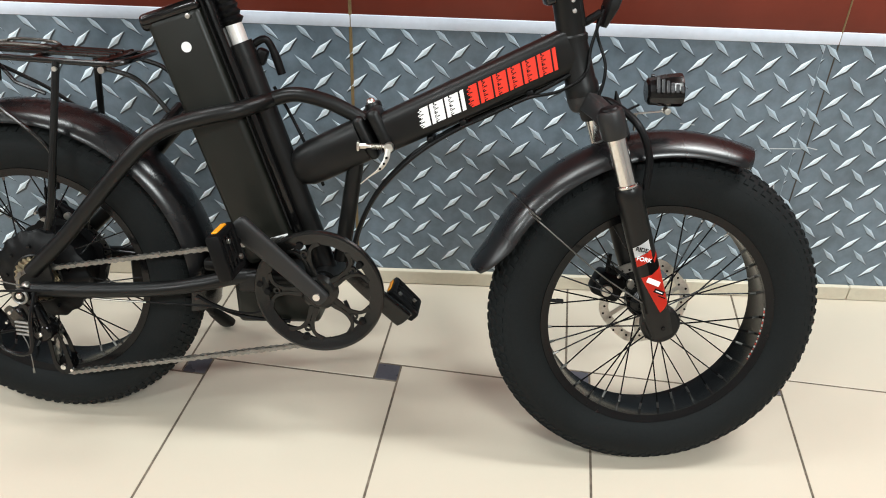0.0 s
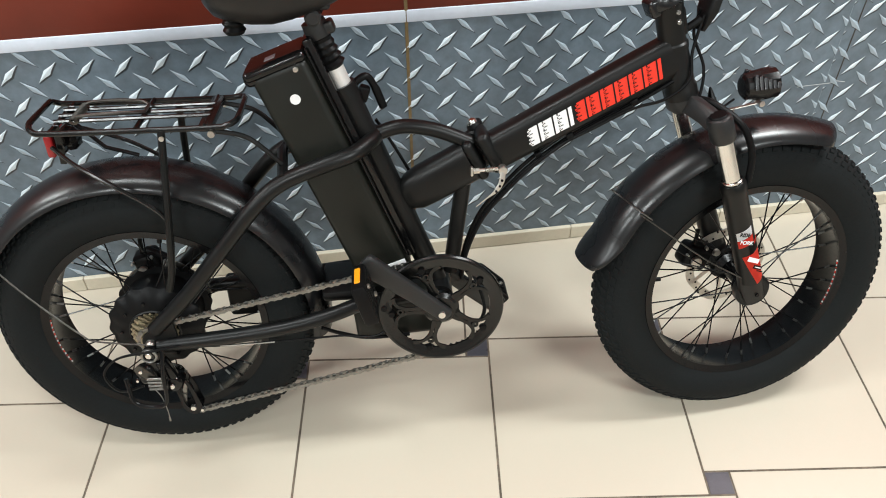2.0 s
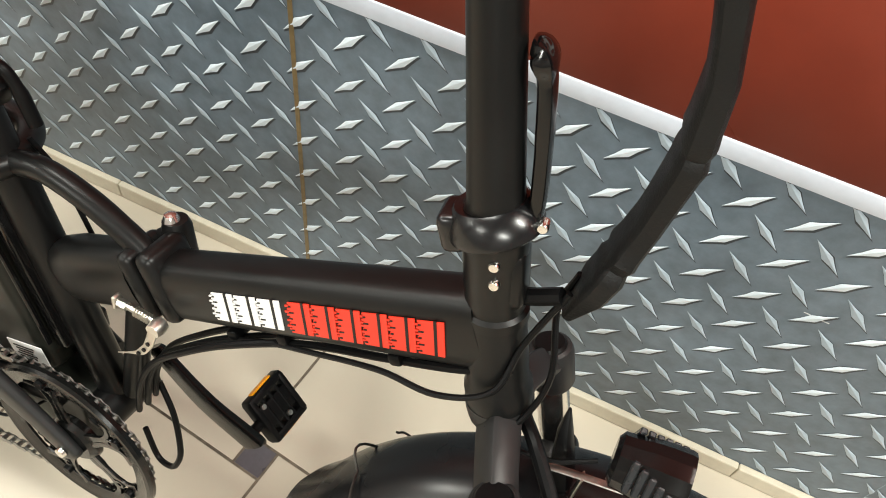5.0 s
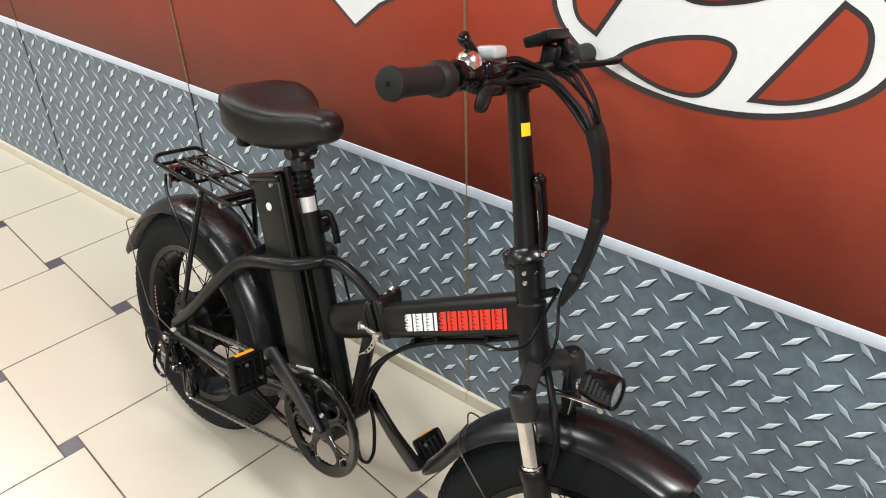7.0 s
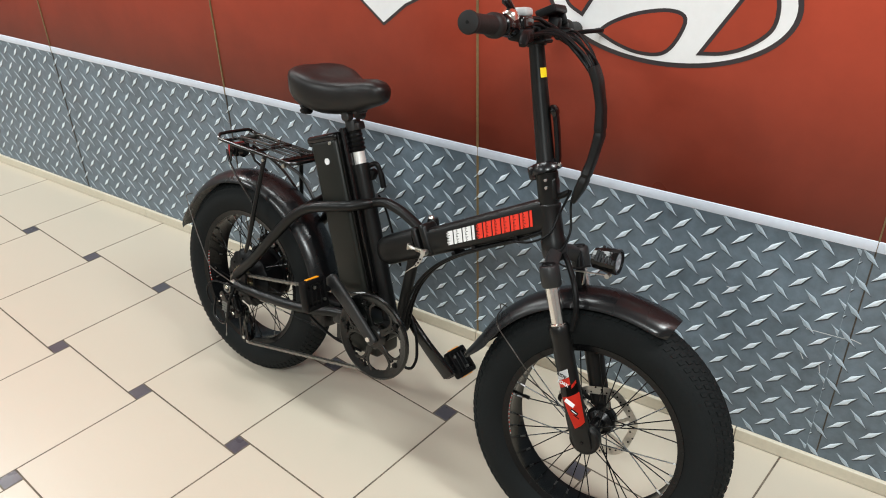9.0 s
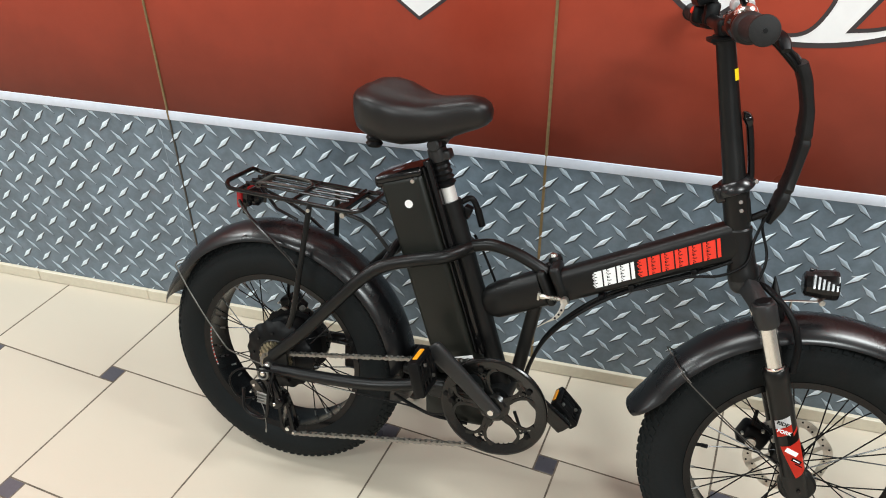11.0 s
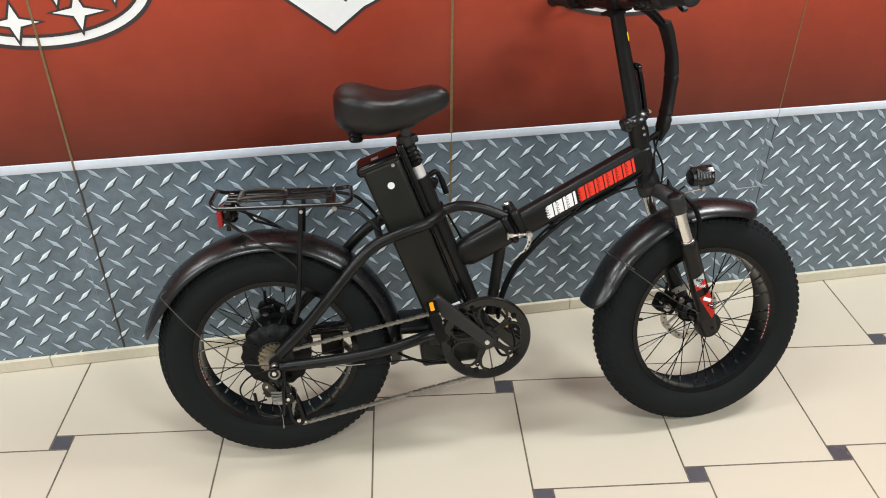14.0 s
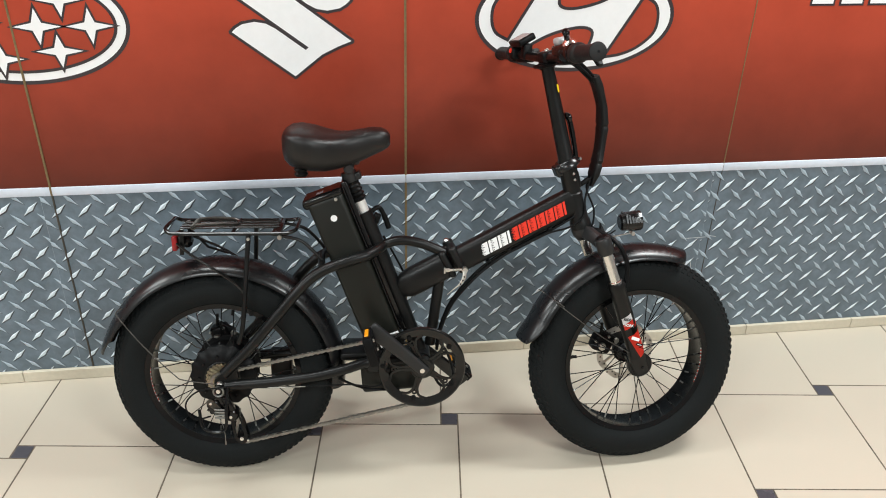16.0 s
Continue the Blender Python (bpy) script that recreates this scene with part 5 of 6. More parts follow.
bm = bmesh.new()
for i in range(links):
    a, b = on_loop(total * i / links), on_loop(total * (i + 1) / links)
    d = (b - a).normalized()
    nrm = d.cross(Vector((0, 1, 0)))
    w2 = 0.0042 if i % 2 else 0.0026
    for sv in (-1, 1):
        off = Vector((0, sv * w2, 0))
        ring = [a + off - d * 0.0042, a + off + nrm * 0.0042, a + off.lerp(off, 1) + (b - a) * 0.5 + nrm * 0.0026, b + off + nrm * 0.0042, b + off + d * 0.0042, b + off - nrm * 0.0042, a + off + (b - a) * 0.5 - nrm * 0.0026, a + off - nrm * 0.0042]
        lo = [bm.verts.new(p) for p in ring]
        hi = [bm.verts.new(p + Vector((0, sv * 0.0011, 0))) for p in ring]
        bm.faces.new(hi)
        bm.faces.new(lo[::-1])
        for q in range(8):
            bm.faces.new((lo[q], lo[(q + 1) % 8], hi[(q + 1) % 8], hi[q]))
    lathe(bm, [(0, -0.0050), (0.0030, -0.0050), (0.0030, 0.0050), (0, 0.0050)], a, seg=8)
part("chain", bm, M["chain"], bike, "grey steel chain", smooth=False)

# derailleur
bm = bmesh.new()
box(bm, pose(0.004, -0.094, 0.262, 0, 12, 0), (0.030, 0.018, 0.044), 0.007, 3)
lathe(bm, [(0, -0.112), (0.011, -0.110), (0.013, -0.104), (0.013, -0.086), (0, -0.086)], (0.000, 0, 0.277), seg=18)
box(bm, pose(-0.014, -0.100, 0.232, 0, -18, 0), (0.034, 0.026, 0.036), 0.008, 3)
box(bm, pose(0.008, -0.092, 0.214, 0, 8, 0), (0.046, 0.020, 0.034), 0.008, 3)
mech = part("derailleur", bm, M["gloss"], bike, "black rear derailleur")
bm = bmesh.new()
cage = rounded([(0.012, 0.222), (0.034, 0.216), (0.052, 0.170), (0.062, 0.122), (0.044, 0.108), (0.026, 0.122), (0.020, 0.170)], 0.010)
for v in (-0.066, -0.085):
    band(bm, cage, [((x - 0.036) * 0.55 + 0.036, (z - 0.165) * 0.72 + 0.165) for x, z in cage], 0.0022, Matrix.Translation((0, v, 0)))
part("derailleur_cage", bm, M["rim"], mech, "black steel derailleur cage")
for pz, px in ((0.204, 0.026), (0.128, 0.044)):
    bm = bmesh.new()
    t_ = []
    for k in range(22):
        r = 0.0175 if k % 2 == 0 else 0.0135
        a = 2 * math.pi * k / 22
        t_.append((px + r * math.cos(a), pz + r * math.sin(a)))
    prism(bm, t_, 0.005, Matrix.Translation((0, -0.0770, 0)))
    lathe(bm, [(0, -0.090), (0.005, -0.089), (0.006, -0.083), (0, -0.083)], (px, 0, pz), seg=12, slot=1)
    part("pulley", bm, [M["plastic"], M["chrome"]], mech, smooth=False)
bm = bmesh.new()
tube(bm, spline([(0.055, -0.098, 0.286), (0.010, -0.118, 0.292), (-0.050, -0.122, 0.284), (-0.082, -0.118, 0.246), (-0.066, -0.112, 0.203), (-0.025, -0.106, 0.206)], 8), 0.0022, 8)
part("shift_cable", bm, M["plastic"], mech, "black shift cable loop")
bm = bmesh.new()
tube(bm, spline([(-0.052, -0.110, 0.228), (-0.040, -0.122, 0.180), (0.010, -0.124, 0.176), (0.018, -0.120, 0.240), (0.022, -0.104, 0.285)], 7), 0.0040, 10)
part("derailleur_guard", bm, M["rim"], mech, "bent wire derailleur guard")

# parallelogram: two polished link plates, the spring between them
for x0, z0, x1, z1, v, mat_ in ((-0.024, 0.250, 0.010, 0.212, -0.1135, "stay"), (-0.004, 0.254, 0.028, 0.216, -0.1060, "gloss")):
    bm = bmesh.new()
    d = Vector((x1 - x0, 0, z1 - z0)).normalized()
    e = Vector((-d.z, 0, d.x))
    a_, b_ = Vector((x0, 0, z0)), Vector((x1, 0, z1))
    out = [a_ - d * 0.006 + e * 0.006, a_ + e * 0.009, b_ + e * 0.007, b_ + d * 0.006 + e * 0.004, b_ + d * 0.006 - e * 0.004, b_ - e * 0.007, a_ - e * 0.009, a_ - d * 0.006 - e * 0.006]
    prism(bm, rounded([(q.x, q.z) for q in out], 0.003), 0.0030, Matrix.Translation((0, v, 0)))
    part("link_plate", bm, M[mat_], mech, "polished link plate")
for k in range(4):
    bm = bmesh.new()
    tube(bm, [(-0.012, -0.1185, 0.231 - 0.0075 * k), (0.013, -0.1175, 0.229 - 0.0075 * k)], 0.0026, 8)
    part("spring_coil", bm, M["chain"], mech, "bright spring coil")
bm = bmesh.new()
lathe(bm, [(0, -0.112), (0.014, -0.110), (0.018, -0.104), (0.018, -0.082), (0, -0.082)], (0.026, 0, 0.206), seg=20)
box(bm, pose(0.020, -0.098, 0.236, 0, -20, 0), (0.020, 0.022, 0.050), 0.006, 3)
part("lower_knuckle", bm, M["gloss"], mech, "glossy black knuckle")
bm = bmesh.new()
lathe(bm, [(0.0105, -0.1135), (0.0125, -0.1145), (0.0145, -0.1130), (0.0145, -0.1085), (0.0105, -0.1085)], (0.000, 0, 0.277), seg=24, closed=True)
part("knuckle_ring", bm, M["chain"], mech, "bright ring round the upper pivot")
for bu, bw, bv, br in ((0.000, 0.279, -0.113, 0.0062), (-0.020, 0.247, -0.116, 0.0040), (0.008, 0.214, -0.116, 0.0040), (0.026, 0.206, -0.113, 0.0050), (-0.030, 0.226, -0.114, 0.0030), (0.060, 0.124, -0.088, 0.0036)):
    bm = bmesh.new()
    lathe(bm, [(0, -0.003), (br * 0.8, -0.0028), (br, -0.001), (br, 0.004), (0, 0.004)], (bu, bv, bw), seg=14)
    part("derailleur_bolt", bm, M["chrome"], mech, "bright bolt")
bm = bmesh.new()
tube(bm, spline([(-0.004, -0.118, 0.208), (0.006, -0.121, 0.190), (0.010, -0.122, 0.160), (0.010, -0.122, 0.140)], 5), 0.0009, 6)
lathe(bm, [(0, 0.006), (0.0018, 0.005), (0.0018, -0.004), (0, -0.005)], (0.010, -0.122, 0.137), axis=(0, 0, 1), seg=8)
part("cable_end", bm, M["chain"], mech, "loose cable end with a crimped tip")
# kickstand on the far side
KT = Vector((0.135, 0.098, 0.262))
foot = bike.matrix_world.inverted() @ Vector((-0.272, -0.205, 0.012))
bm = bmesh.new()
tube(bm, [KT, KT.lerp(foot, 0.93)], 0.0085, 12)
box(bm, Matrix.Translation(KT + Vector((-0.004, 0, -0.008))), (0.060, 0.024, 0.092), 0.008, 3)
stand = part("kickstand", bm, M["paint"], bike, "black side stand")
bm = bmesh.new()
d = (foot - KT).normalized()
tube(bm, [foot - d * 0.066, foot - d * 0.050, foot - d * 0.012, foot], [0.62, 0.9, 1.1, 1.0], 14, shape=(0.0095, 0.017, 3.0), up=(1, 0, 0))
part("stand_foot", bm, M["plastic"], stand, "rubber stand foot")

# ---- bars and controls ----
BAR = stem_at(0.354, 0.002)
bm = bmesh.new()
bar_pts = spline([BAR + Vector((-0.012, -0.309, 0.013)), BAR + Vector((-0.008, -0.185, 0.010)), BAR + Vector((-0.002, -0.070, 0.002)), BAR, BAR + Vector((-0.002, 0.070, 0.002)), BAR + Vector((-0.008, 0.185, 0.010)), BAR + Vector((-0.012, 0.309, 0.013))], 6)
tube(bm, bar_pts, 0.0112, 16, up=(0, 0, 1))
bars = part("handlebar", bm, M["paint"], bike, "black handlebar", TURN_)
bm = bmesh.new()
box(bm, Matrix.Translation(BAR) @ Matrix.Rotation(radians(-14), 4, "Y"), (0.032, 0.046, 0.032), 0.008, 3)
box(bm, Matrix.Translation(stem_at(0.338)) @ Matrix.Rotation(radians(-14), 4, "Y"), (0.054, 0.052, 0.008), 0.003, 2)
box(bm, Matrix.Translation(BAR + Vector((0.016, 0, 0.003))) @ Matrix.Rotation(radians(-14), 4, "Y"), (0.014, 0.046, 0.030), 0.005, 2)
clamp = part("bar_clamp", bm, M["plastic"], bars, "black bar clamp")
for sv in (-1, 1):
    bm = bmesh.new()
    g0, g1 = BAR + Vector((-0.012, 0.311 * sv, 0.013)), BAR + Vector((-0.0085, 0.190 * sv, 0.010))
    ax_ = (g1 - g0).normalized()
    prof = [(0, 0), (0.013, 0.0), (0.0190, 0.0015), (0.0202, 0.005), (0.0196, 0.009), (0.0172, 0.012), (0.0168, 0.030), (0.0166, 0.055), (0.0170, 0.082), (0.0178, 0.092), (0.0212, 0.096), (0.0228, 0.102), (0.0228, 0.114), (0.0206, 0.119), (0.0120, 0.121)]
    lathe(bm, prof, g0, axis=ax_, seg=28)
    grip = part("grip", bm, M["grip"], bars, "smooth dark rubber grip")
    bm = bmesh.new()
    lathe(bm, [(0, -0.0006), (0.0032, -0.0006), (0.0032, 0.002), (0, 0.002)], g0, axis=ax_, seg=12)
    part("grip_hole", bm, M["plastic"], grip, smooth=False)
    # lever body and blade
    bm = bmesh.new()
    if sv > 0:
        L0 = BAR + Vector((0.006, 0.160, 0.002))
        box(bm, Matrix.Translation(L0) @ Matrix.Rotation(radians(8), 4, "Z"), (0.036, 0.046, 0.028), 0.007, 3)
        blade = spline([L0 + Vector((0.012, 0.010, 0.002)), L0 + Vector((0.036, 0.022, 0.010)), L0 + Vector((0.052, 0.052, 0.015)), L0 + Vector((0.056, 0.088, 0.017))], 6)
    else:
        L0 = BAR + Vector((0.008, -0.108, -0.002))
        box(bm, Matrix.Translation(L0) @ Matrix.Rotation(radians(-8), 4, "Z"), (0.034, 0.050, 0.026), 0.007, 3)
        blade = spline([L0 + Vector((0.012, -0.006, -0.004)), L0 + Vector((0.026, -0.026, 0.004)), L0 + Vector((0.034, -0.066, 0.006)), L0 + Vector((0.040, -0.090, -0.014))], 6)
    tube(bm, blade, [1.0] * 13 + [1.1, 1.2, 1.25, 1.2, 1.15, 0.9], 10, shape=(0.0075, 0.0050, 2.6), up=(0, 0, 1))
    part("brake_lever", bm, M["plastic"], bars, "black brake lever")
# right hand: gear shifter with a thumb paddle, a chrome dome and a pale window
bm = bmesh.new()
p = BAR + Vector((-0.006, -0.136, 0.012))
lathe(bm, [(0.0115, -0.044), (0.0180, -0.042), (0.0205, -0.036), (0.0185, -0.026), (0.0190, -0.014), (0.0215, -0.010), (0.0215, 0.010), (0.0115, 0.012)], p, axis=(0, 1, 0), seg=26)
tube(bm, spline([p + Vector((0.004, 0.004, 0.016)), p + Vector((0.000, 0.000, 0.028)), p + Vector((-0.008, -0.010, 0.041)), p + Vector((-0.012, -0.017, 0.047))], 5), [1.2] * 7 + [1.2, 1.25, 1.35, 1.5, 1.6, 1.6, 1.5, 1.3, 0.8], 12, shape=(0.0052, 0.0062, 2.4), up=(0, 1, 0))
part("thumb_shifter", bm, M["gloss"], bars, "glossy black shifter paddle")
bm = bmesh.new()
box(bm, Matrix.Translation(BAR + Vector((0.000, -0.104, 0.018))) @ Matrix.Rotation(radians(-10), 4, "Y"), (0.042, 0.056, 0.026), 0.008, 3)
sw = part("shifter_body", bm, M["gloss"], bars, "glossy black shifter body")
bm = bmesh.new()
box(bm, Matrix.Translation(BAR + Vector((-0.001, -0.094, 0.038))) @ Matrix.Rotation(radians(-10), 4, "Y"), (0.032, 0.036, 0.017), 0.006, 3)
part("gear_window", bm, M["pale"], sw, "pale gear window")
bm = bmesh.new()
lathe(bm, [(0, 0.0170), (0.0060, 0.0160), (0.0120, 0.0125), (0.0160, 0.0070), (0.0175, 0.0), (0, -0.002)], BAR + Vector((-0.004, -0.146, 0.026)), axis=(-0.05, -0.40, 0.90), seg=26)
part("shifter_dome", bm, M["chrome"], sw, "bright chrome dome")
bm = bmesh.new()
lathe(bm, [(0, 0.0225), (0.0050, 0.0220), (0.0062, 0.0195), (0.0062, 0.012), (0, 0.012)], BAR + Vector((0.004, -0.004, 0.0)), axis=(-0.35, -0.1, 0.93), seg=18)
part("clamp_screw", bm, M["chrome"], clamp, "chrome clamp screw")
# left hand: display, throttle with red button
bm = bmesh.new()
dm = Matrix.Translation(BAR + Vector((-0.018, 0.122, 0.044))) @ Matrix.Rotation(radians(-28), 4, "Y")
box(bm, dm, (0.046, 0.080, 0.017), 0.004, 3)
box(bm, dm @ Matrix.Translation((0.010, 0.030, -0.016)), (0.018, 0.010, 0.030), 0.003, 2)
box(bm, Matrix.Translation(BAR + Vector((-0.006, 0.120, 0.016))), (0.026, 0.026, 0.040), 0.006, 2)
disp = part("display", bm, M["plastic"], bars, "small black display on a bracket")
bm = bmesh.new()
box(bm, dm @ Matrix.Translation((0, 0, 0.0087)), (0.036, 0.060, 0.0012), 0.0004, 1)
part("screen", bm, M["screen"], disp, "dark grey screen")
bm = bmesh.new()
box(bm, Matrix.Translation(BAR + Vector((-0.012, 0.172, 0.012))), (0.040, 0.034, 0.034), 0.009, 3)
sw2 = part("throttle_body", bm, M["plastic"], bars, "black throttle body")
bm = bmesh.new()
lathe(bm, [(0, 0.024), (0.006, 0.023), (0.007, 0.016), (0, 0.016)], BAR + Vector((-0.012, 0.172, 0.012)), axis=(-0.9, -0.2, 0.3), seg=14)
part("red_button", bm, M["red"], sw2, "red button")
# ---- cables ----
# fabric sleeve, slightly kinked
bm = bmesh.new()
sl = [(0.944, -0.008, 1.044), (0.958, -0.005, 1.016), (0.973, -0.002, 0.968), (0.979, 0.004, 0.914), (0.974, 0.004, 0.862), (0.964, 0.002, 0.812), (0.952, 0.002, 0.768)]
straight = [Vector(a).lerp(Vector(b), k / 7) for a, b in zip(sl, sl[1:]) for k in range(7)] + [Vector(sl[-1])]
pts = [a.lerp(b, 0.75) for a, b in zip(spline(sl, 7), straight)]
tube(bm, pts, [1.0 + 0.05 * math.sin(i * 0.4) + {19: 0.06, 20: -0.10, 21: 0.05, 32: 0.06, 33: -0.12, 34: 0.05}.get(i, 0) - 0.10 * max(0, i - len(pts) + 6) for i in range(len(pts))], 16, shape=(0.0098, 0.0208, 3.4))
part("cable_sleeve", bm, M["fabric"], bike, "black fabric cable sleeve", TURN_)


def cable(pts, r=0.0026, name="cable", mat="plastic", m=None, n=7):
    b = bmesh.new()
    tube(b, spline(pts, n), r, 8)
    return part(name, b, M[mat], bike, "", m)


# two bundles of control cables run down into the sleeve, hoses from the shifter lie over the bar
for y, dx, dz in ((-0.088, -0.006, 0.000), (-0.066, 0.002, 0.004), (-0.044, -0.004, 0.008), (-0.024, 0.004, 0.002)):
    cable([BAR + Vector((0.012, y, -0.004)), BAR + Vector((0.030, y * 0.5, 0.004 + dz)), BAR + Vector((0.056, y * 0.2 - 0.002, 0.002 + dz)), Vector((0.908 + dx, y * 0.1 - 0.008, 1.068 + dz)), Vector((0.934 + dx, y * 0.08 - 0.010, 1.046 + dz * 0.5)), Vector((0.952, y * 0.05 - 0.010, 1.020))], 0.0034, "control_cable", m=TURN_)
for y, dx, dz in ((0.150, 0.000, 0.004), (0.118, -0.006, 0.000), (0.090, 0.004, -0.004)):
    cable([BAR + Vector((0.010, y, -0.004)), BAR + Vector((0.030, y * 0.86, 0.006 + dz)), BAR + Vector((0.062, y * 0.56, 0.004 + dz)), Vector((0.916 + dx, y * 0.30, 1.070 + dz)), Vector((0.942 + dx, y * 0.12 - 0.002, 1.048)), Vector((0.955, y * 0.06 - 0.004, 1.020))], 0.0032, "control_cable", m=TURN_)
for y, dz in ((-0.090, 0.004), (-0.078, -0.006)):
    cable([BAR + Vector((0.010, y, 0.022 + dz)), BAR + Vector((0.016, y * 0.6, 0.026 + dz)), BAR + Vector((0.024, y * 0.2, 0.018 + dz)), BAR + Vector((0.044, 0.008, 0.006 + dz)), Vector((0.905, 0.002, 1.066)), Vector((0.950, -0.006, 1.024))], 0.0044, "shifter_hose", m=TURN_)
cable([(0.950, 0.006, 0.800), (0.946, 0.010, 0.760), (0.960, -0.008, 0.710), (0.952, -0.020, 0.668), (0.935, -0.028, 0.650)], 0.0026, "brake_cable", m=TURN_)
cable([(0.948, 0.000, 0.795), (0.934, -0.010, 0.740), (0.928, -0.030, 0.700), (0.890, -0.036, 0.672), (0.840, -0.030, 0.656), (0.780, -0.022, 0.622), (0.710, -0.018, 0.584), (0.660, -0.022, 0.545)], 0.0026, "brake_cable")
cable([(0.944, 0.0, 0.790), (0.922, 0.0, 0.775), (0.900, 0.004, 0.765)], 0.0065, "main_cable")
for k, (dy, dz) in enumerate(((-0.014, -0.002), (0.0, -0.005), (0.013, -0.002))):
    cable([(0.934, dy * 0.6 - 0.004, 0.716 + dz), (0.900, dy - 0.004, 0.694 + dz), (0.840, dy, 0.656 + dz), (0.760, dy, 0.614 + dz), (0.690, dy - 0.012, 0.572 + dz), (0.640, dy - 0.018, 0.528 + dz), (0.595, dy - 0.012, 0.468 + dz), (0.568, dy - 0.006, 0.400 + dz), (0.556, dy, 0.335 + dz)], 0.0036, "frame_cable")
for x, z in ((0.846, 0.662), (0.742, 0.608), (0.690, 0.576)):
    bm = bmesh.new()
    box(bm, pose(x, 0, z, 0, -hd, 0), (0.012, 0.042, 0.012), 0.003)
    part("cable_clip", bm, M["plastic"], bike, "black cable clip")
cable([(0.440, -0.040, 0.290), (0.400, -0.074, 0.262), (0.330, -0.086, 0.274), (0.250, -0.092, 0.276), (0.140, -0.094, 0.276), (0.070, -0.094, 0.278)], 0.0020, "shift_cable", "plastic")
cable([(0.215, -0.0945, 0.2765), (0.150, -0.0955, 0.2765), (0.120, -0.0955, 0.2768)], 0.0013, "bare_cable", "steel")
cable([(0.455, -0.045, 0.236), (0.380, -0.060, 0.246), (0.330, -0.070, 0.268), (0.300, -0.080, 0.290)], 0.0036, "motor_cable")
cable([(0.420, 0.02, 0.640), (0.440, 0.03, 0.600), (0.470, 0.03, 0.540), (0.500, 0.03, 0.470)], 0.0028, "frame_cable")

cable([(0.556, 0.020, 0.350), (0.584, 0.010, 0.316), (0.600, 0.000, 0.268), (0.600, -0.006, 0.244), (0.590, -0.008, 0.228), (0.566, -0.004, 0.224), (0.544, 0.002, 0.262)], 0.0038, "cable_loop")

# ---- head lamp ----
HL = Vector((1.045, -0.022, 0.677))
LA = (0.98, -0.05, 0.10)
bm = bmesh.new()
lathe(bm, [(0, -0.020), (0.0165, -0.020), (0.0215, -0.0165), (0.0225, -0.006), (0.0248, 0.004), (0.0262, 0.018), (0.0266, 0.032), (0.0258, 0.0355), (0.0225, 0.0358), (0.022, 0.030)], HL, axis=LA, seg=14)
lamp = part("head_lamp", bm, M["gloss"], bike, "black head lamp with ribbed sides", TURN_W, angle=20)
# ribs on both flanks
for sv in (-1, 1):
    for k in range(6):
        bm = bmesh.new()
        box(bm, Matrix.Translation(HL) @ Matrix.Rotation(radians(-24 * sv * -1), 4, "X") @ Matrix.Translation((-0.007 + 0.0072 * k, sv * (0.0228 + 0.0009 * k), 0.002 - 0.0014 * k)), (0.0056, 0.0050, 0.026 - 0.0030 * k), 0.0010, 1)
        part("lamp_rib", bm, M["rib"], lamp)
bm = bmesh.new()
lathe(bm, [(0, 0.030), (0.012, 0.0305), (0.0222, 0.0305), (0.0222, 0.026), (0, 0.026)], HL, axis=LA, seg=24)
for a in range(0, 360, 60):
    t_ = radians(a)
    lathe(bm, [(0, 0.034), (0.0045, 0.032), (0.0055, 0.028), (0, 0.028)], HL + Vector((0, 0.013 * math.cos(t_), 0.013 * math.sin(t_))), axis=LA, seg=10)
part("lamp_lens", bm, M["lens"], lamp, "clear lens with small emitters")
bm = bmesh.new()
tube(bm, [(0.985, -0.022, 0.634), (1.012, -0.022, 0.639), (1.062, -0.022, 0.646)], 1.0, 8, shape=(0.0011, 0.0036, 4))
tube(bm, [(1.014, -0.022, 0.640), (1.014, -0.022, 0.612)], 1.0, 8, shape=(0.0012, 0.0055, 4), up=(0, 1, 0))
lathe(bm, [(0, -0.010), (0.0050, -0.009), (0.0056, -0.007), (0.0035, -0.006), (0.0035, 0.006), (0.0056, 0.007), (0, 0.009)], (1.062, -0.022, 0.646), seg=14)
part("lamp_bracket", bm, M["steel"], lamp, "pale metal bracket and screw")
cable([(1.020, -0.012, 0.652), (0.990, -0.020, 0.640), (0.960, -0.024, 0.640), (0.930, -0.030, 0.660)], 0.0020, "lamp_cable", m=TURN_W)

# ---- frame lettering panel: plain slanted blocks in their colours ----
ux = (UB - UA).normalized()
uz = Vector((0, 1, 0)).cross(-ux)
if uz.z < 0:
    uz = -uz
DM = Matrix((ux, Vector((0, 1, 0)), uz)).transposed().to_4x4()


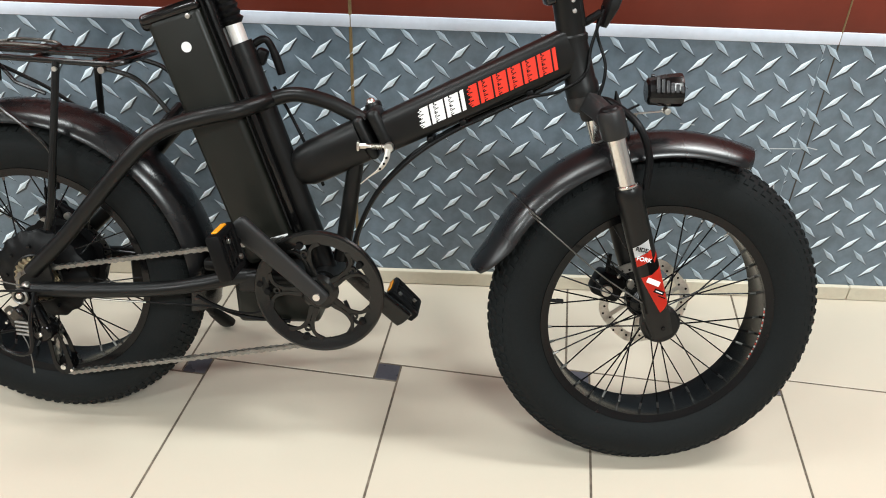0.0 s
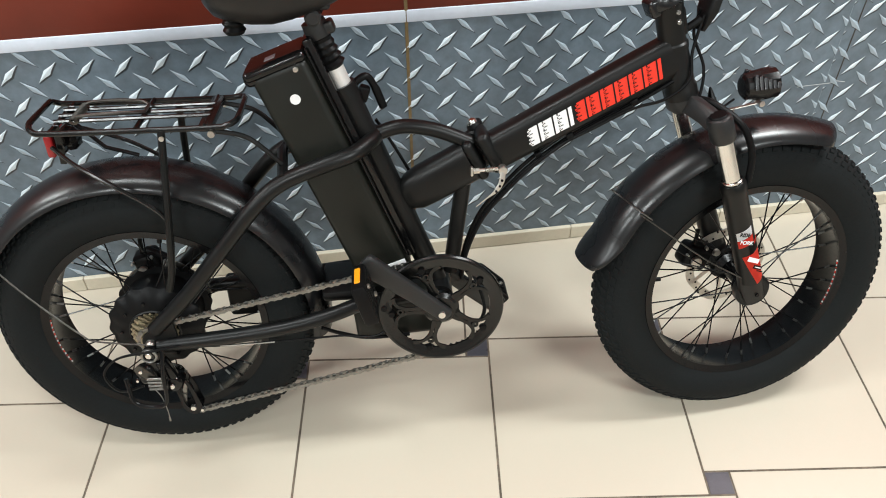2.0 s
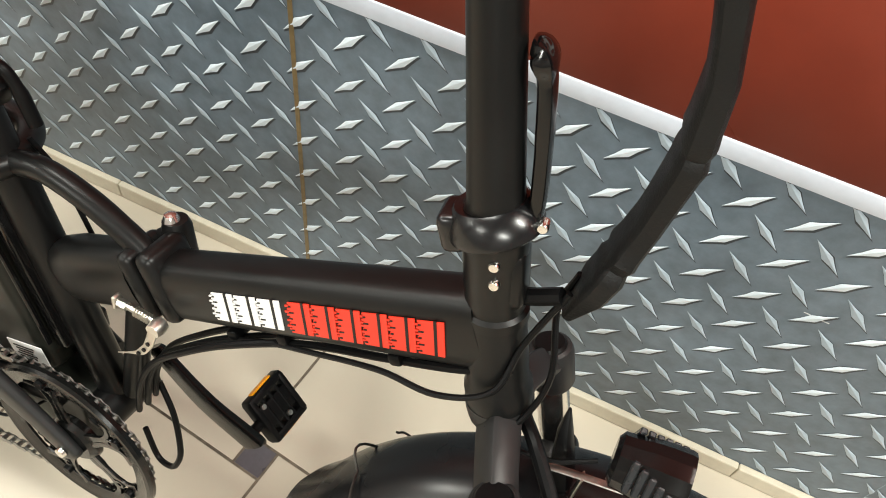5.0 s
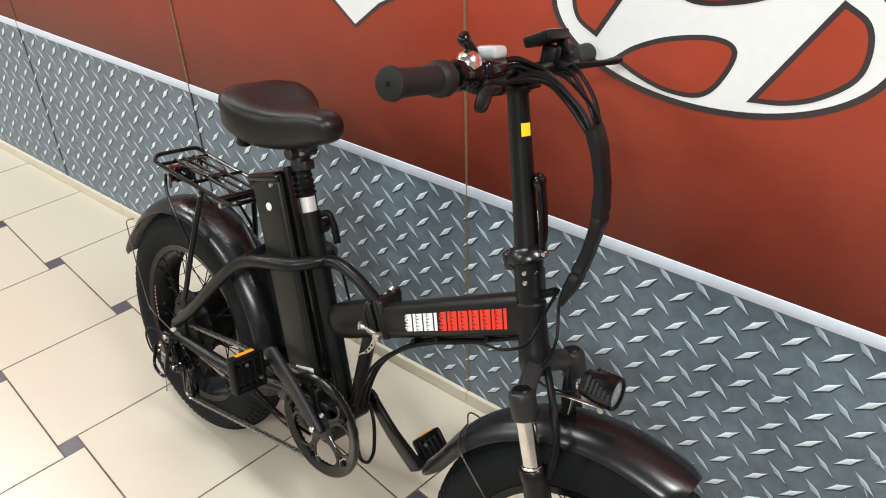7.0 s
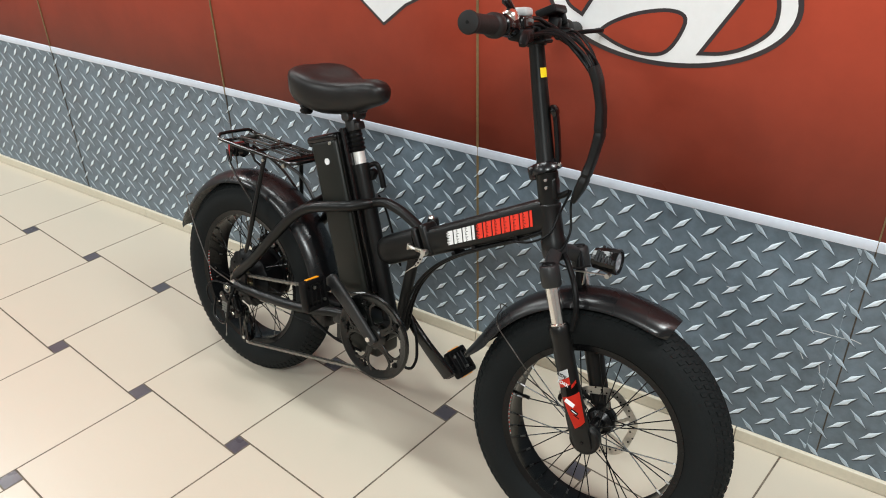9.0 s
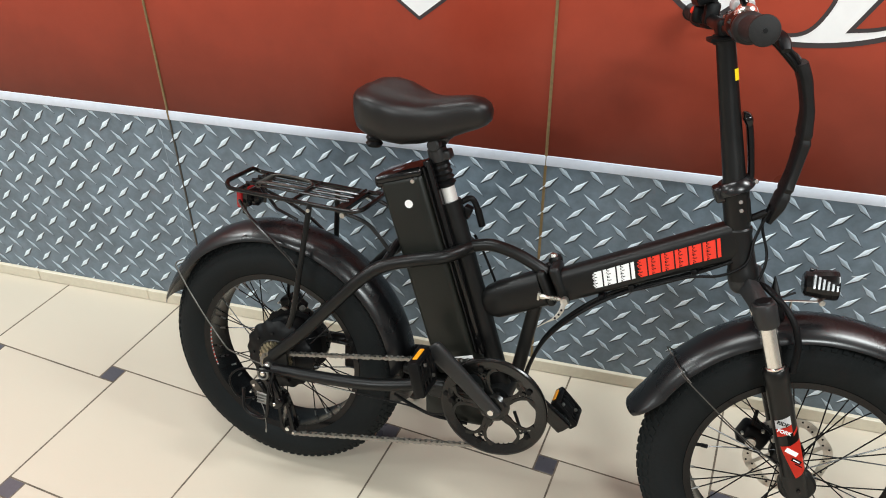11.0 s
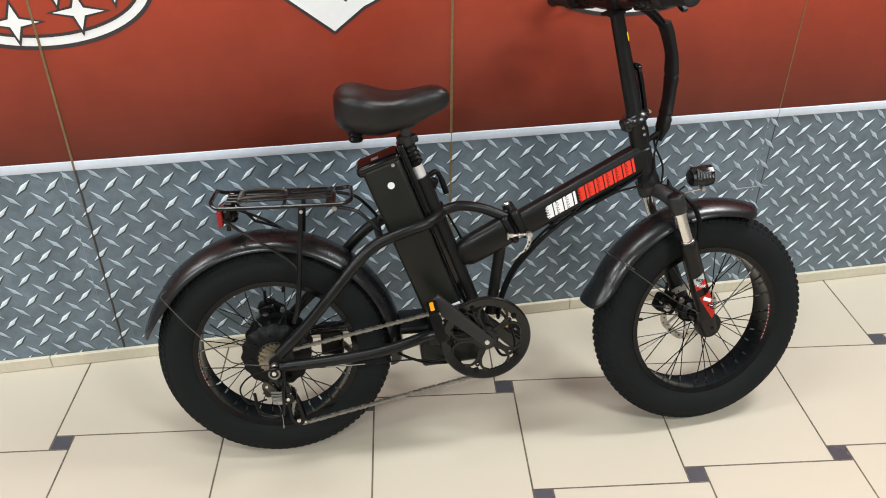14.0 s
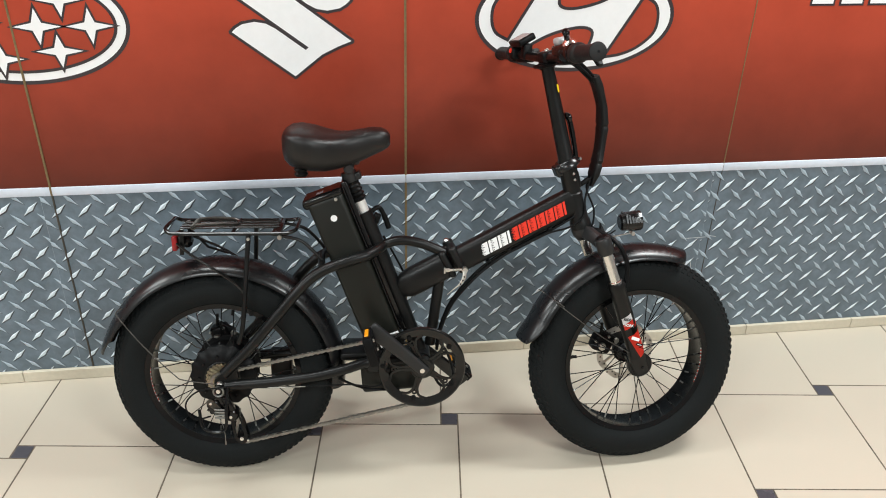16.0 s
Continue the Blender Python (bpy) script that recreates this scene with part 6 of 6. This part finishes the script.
def decal(name, mat_, label, s0, w_, h, notches):
    """A slanted block with ragged speed lines at its rear edge; notches are dark fields (x, z, width, height as shares)."""
    m2 = DM.copy()
    m2.translation = UA + ux * s0 + Vector((0, -0.0239 - 0.0017 * s0 / 0.3, 0))

    def lean_(x, z):
        return x + (z + h / 2) * 0.24, z

    pts = [lean_(w_, -h / 2), lean_(w_, h / 2)]
    for k in range(10, -1, -1):
        z0, d_ = -h / 2 + h * k / 11, 0.0012 + 0.0040 * ((k * 7) % 5) / 4
        pts += [lean_(0, z0 + h * 0.80 / 11), lean_(-d_, z0 + h * 0.78 / 11), lean_(-d_, z0 + h * 0.22 / 11), lean_(0, z0 + h * 0.20 / 11)]
    bm = bmesh.new()
    prism(bm, pts, 0.0010, m2)
    ob = part(name, bm, mat_, upper_tube, label, smooth=False)
    for x, z, a_, b_ in notches:
        x, z, a_, b_ = x * w_, z * h, a_ * w_, b_ * h
        bm = bmesh.new()
        prism(bm, [lean_(x, z), lean_(x + a_, z), lean_(x + a_, z + b_), lean_(x, z + b_)], 0.0010, m2 @ Matrix.Translation((0, -0.0004, 0)))
        part("slit", bm, M["paint"], ob, smooth=False)


# plain blocks, each cut in two by a slanted slit, with short streaks at the rear edge
CUT = (0.60, -0.52, 0.12, 1.04)
STREAKS = [(-0.02, -0.42 + 0.19 * k, 0.12 + 0.10 * (k % 2), 0.045) for k in range(5)]
for k in range(3):
    decal("white_decal", M["white"], "white slanted decal block with dark slits", 0.0645 + 0.0268 * k, 0.0232, 0.032, [CUT] + STREAKS)
for k in range(6):
    decal("red_decal", M["red"], "red slanted decal block with dark slits", 0.1515 + 0.0250 * k, 0.0216, 0.034, [CUT] + STREAKS)

# ---- floor tiles: large tiles and small inserts, the whole set a little askew ----
P = 0.4055
A_ = Vector((0.0761, -0.3057))
ROT = math.atan2(-0.05, 0.40)
LT, ST = 0.4023, 0.0505


def slab(name, size, mat):
    b = bmesh.new()
    h = size / 2
    lo = [b.verts.new((x * h, y * h, -0.010)) for x, y in ((-1, -1), (1, -1), (1, 1), (-1, 1))]
    mid = [b.verts.new((x * h, y * h, -0.0007)) for x, y in ((-1, -1), (1, -1), (1, 1), (-1, 1))]
    hi = [b.verts.new((x * (h - 0.0007), y * (h - 0.0007), 0)) for x, y in ((-1, -1), (1, -1), (1, 1), (-1, 1))]
    b.faces.new(hi)
    for A, B in ((lo, mid), (mid, hi)):
        for k in range(4):
            b.faces.new((A[k], A[(k + 1) % 4], B[(k + 1) % 4], B[k]))
    return finish(name, b, mat, smooth=False)


tile_mesh = slab("tile", LT - 0.0044, M["tile"])
insert_mesh = slab("insert_tile", ST - 0.0034, M["insert"])
cr, sr = math.cos(ROT), math.sin(ROT)


def turned(x, y):
    return Vector((x * cr - y * sr, x * sr + y * cr))


for i in range(-13, 10):
    for k in range(-1, 11):
        corner = A_ + Vector((i * P, -k * P))
        q = corner + turned(ST / 2, -ST / 2)
        if q.y < 0.02:
            ob = new("insert_tile", insert_mesh)
            ob.parent = floor
            ob.matrix_local = pose(q.x, q.y, random.uniform(-0.0002, 0.0001), 0, 0, math.degrees(ROT))
        q = corner + turned(ST + LT / 2 , -LT / 2)
        if q.y < 0.22:
            ob = new("tile", tile_mesh)
            ob.parent = floor
            ob.matrix_local = pose(q.x, q.y, random.uniform(-0.0001, 0.0001), random.uniform(-0.012, 0.012), random.uniform(-0.012, 0.012), math.degrees(ROT))
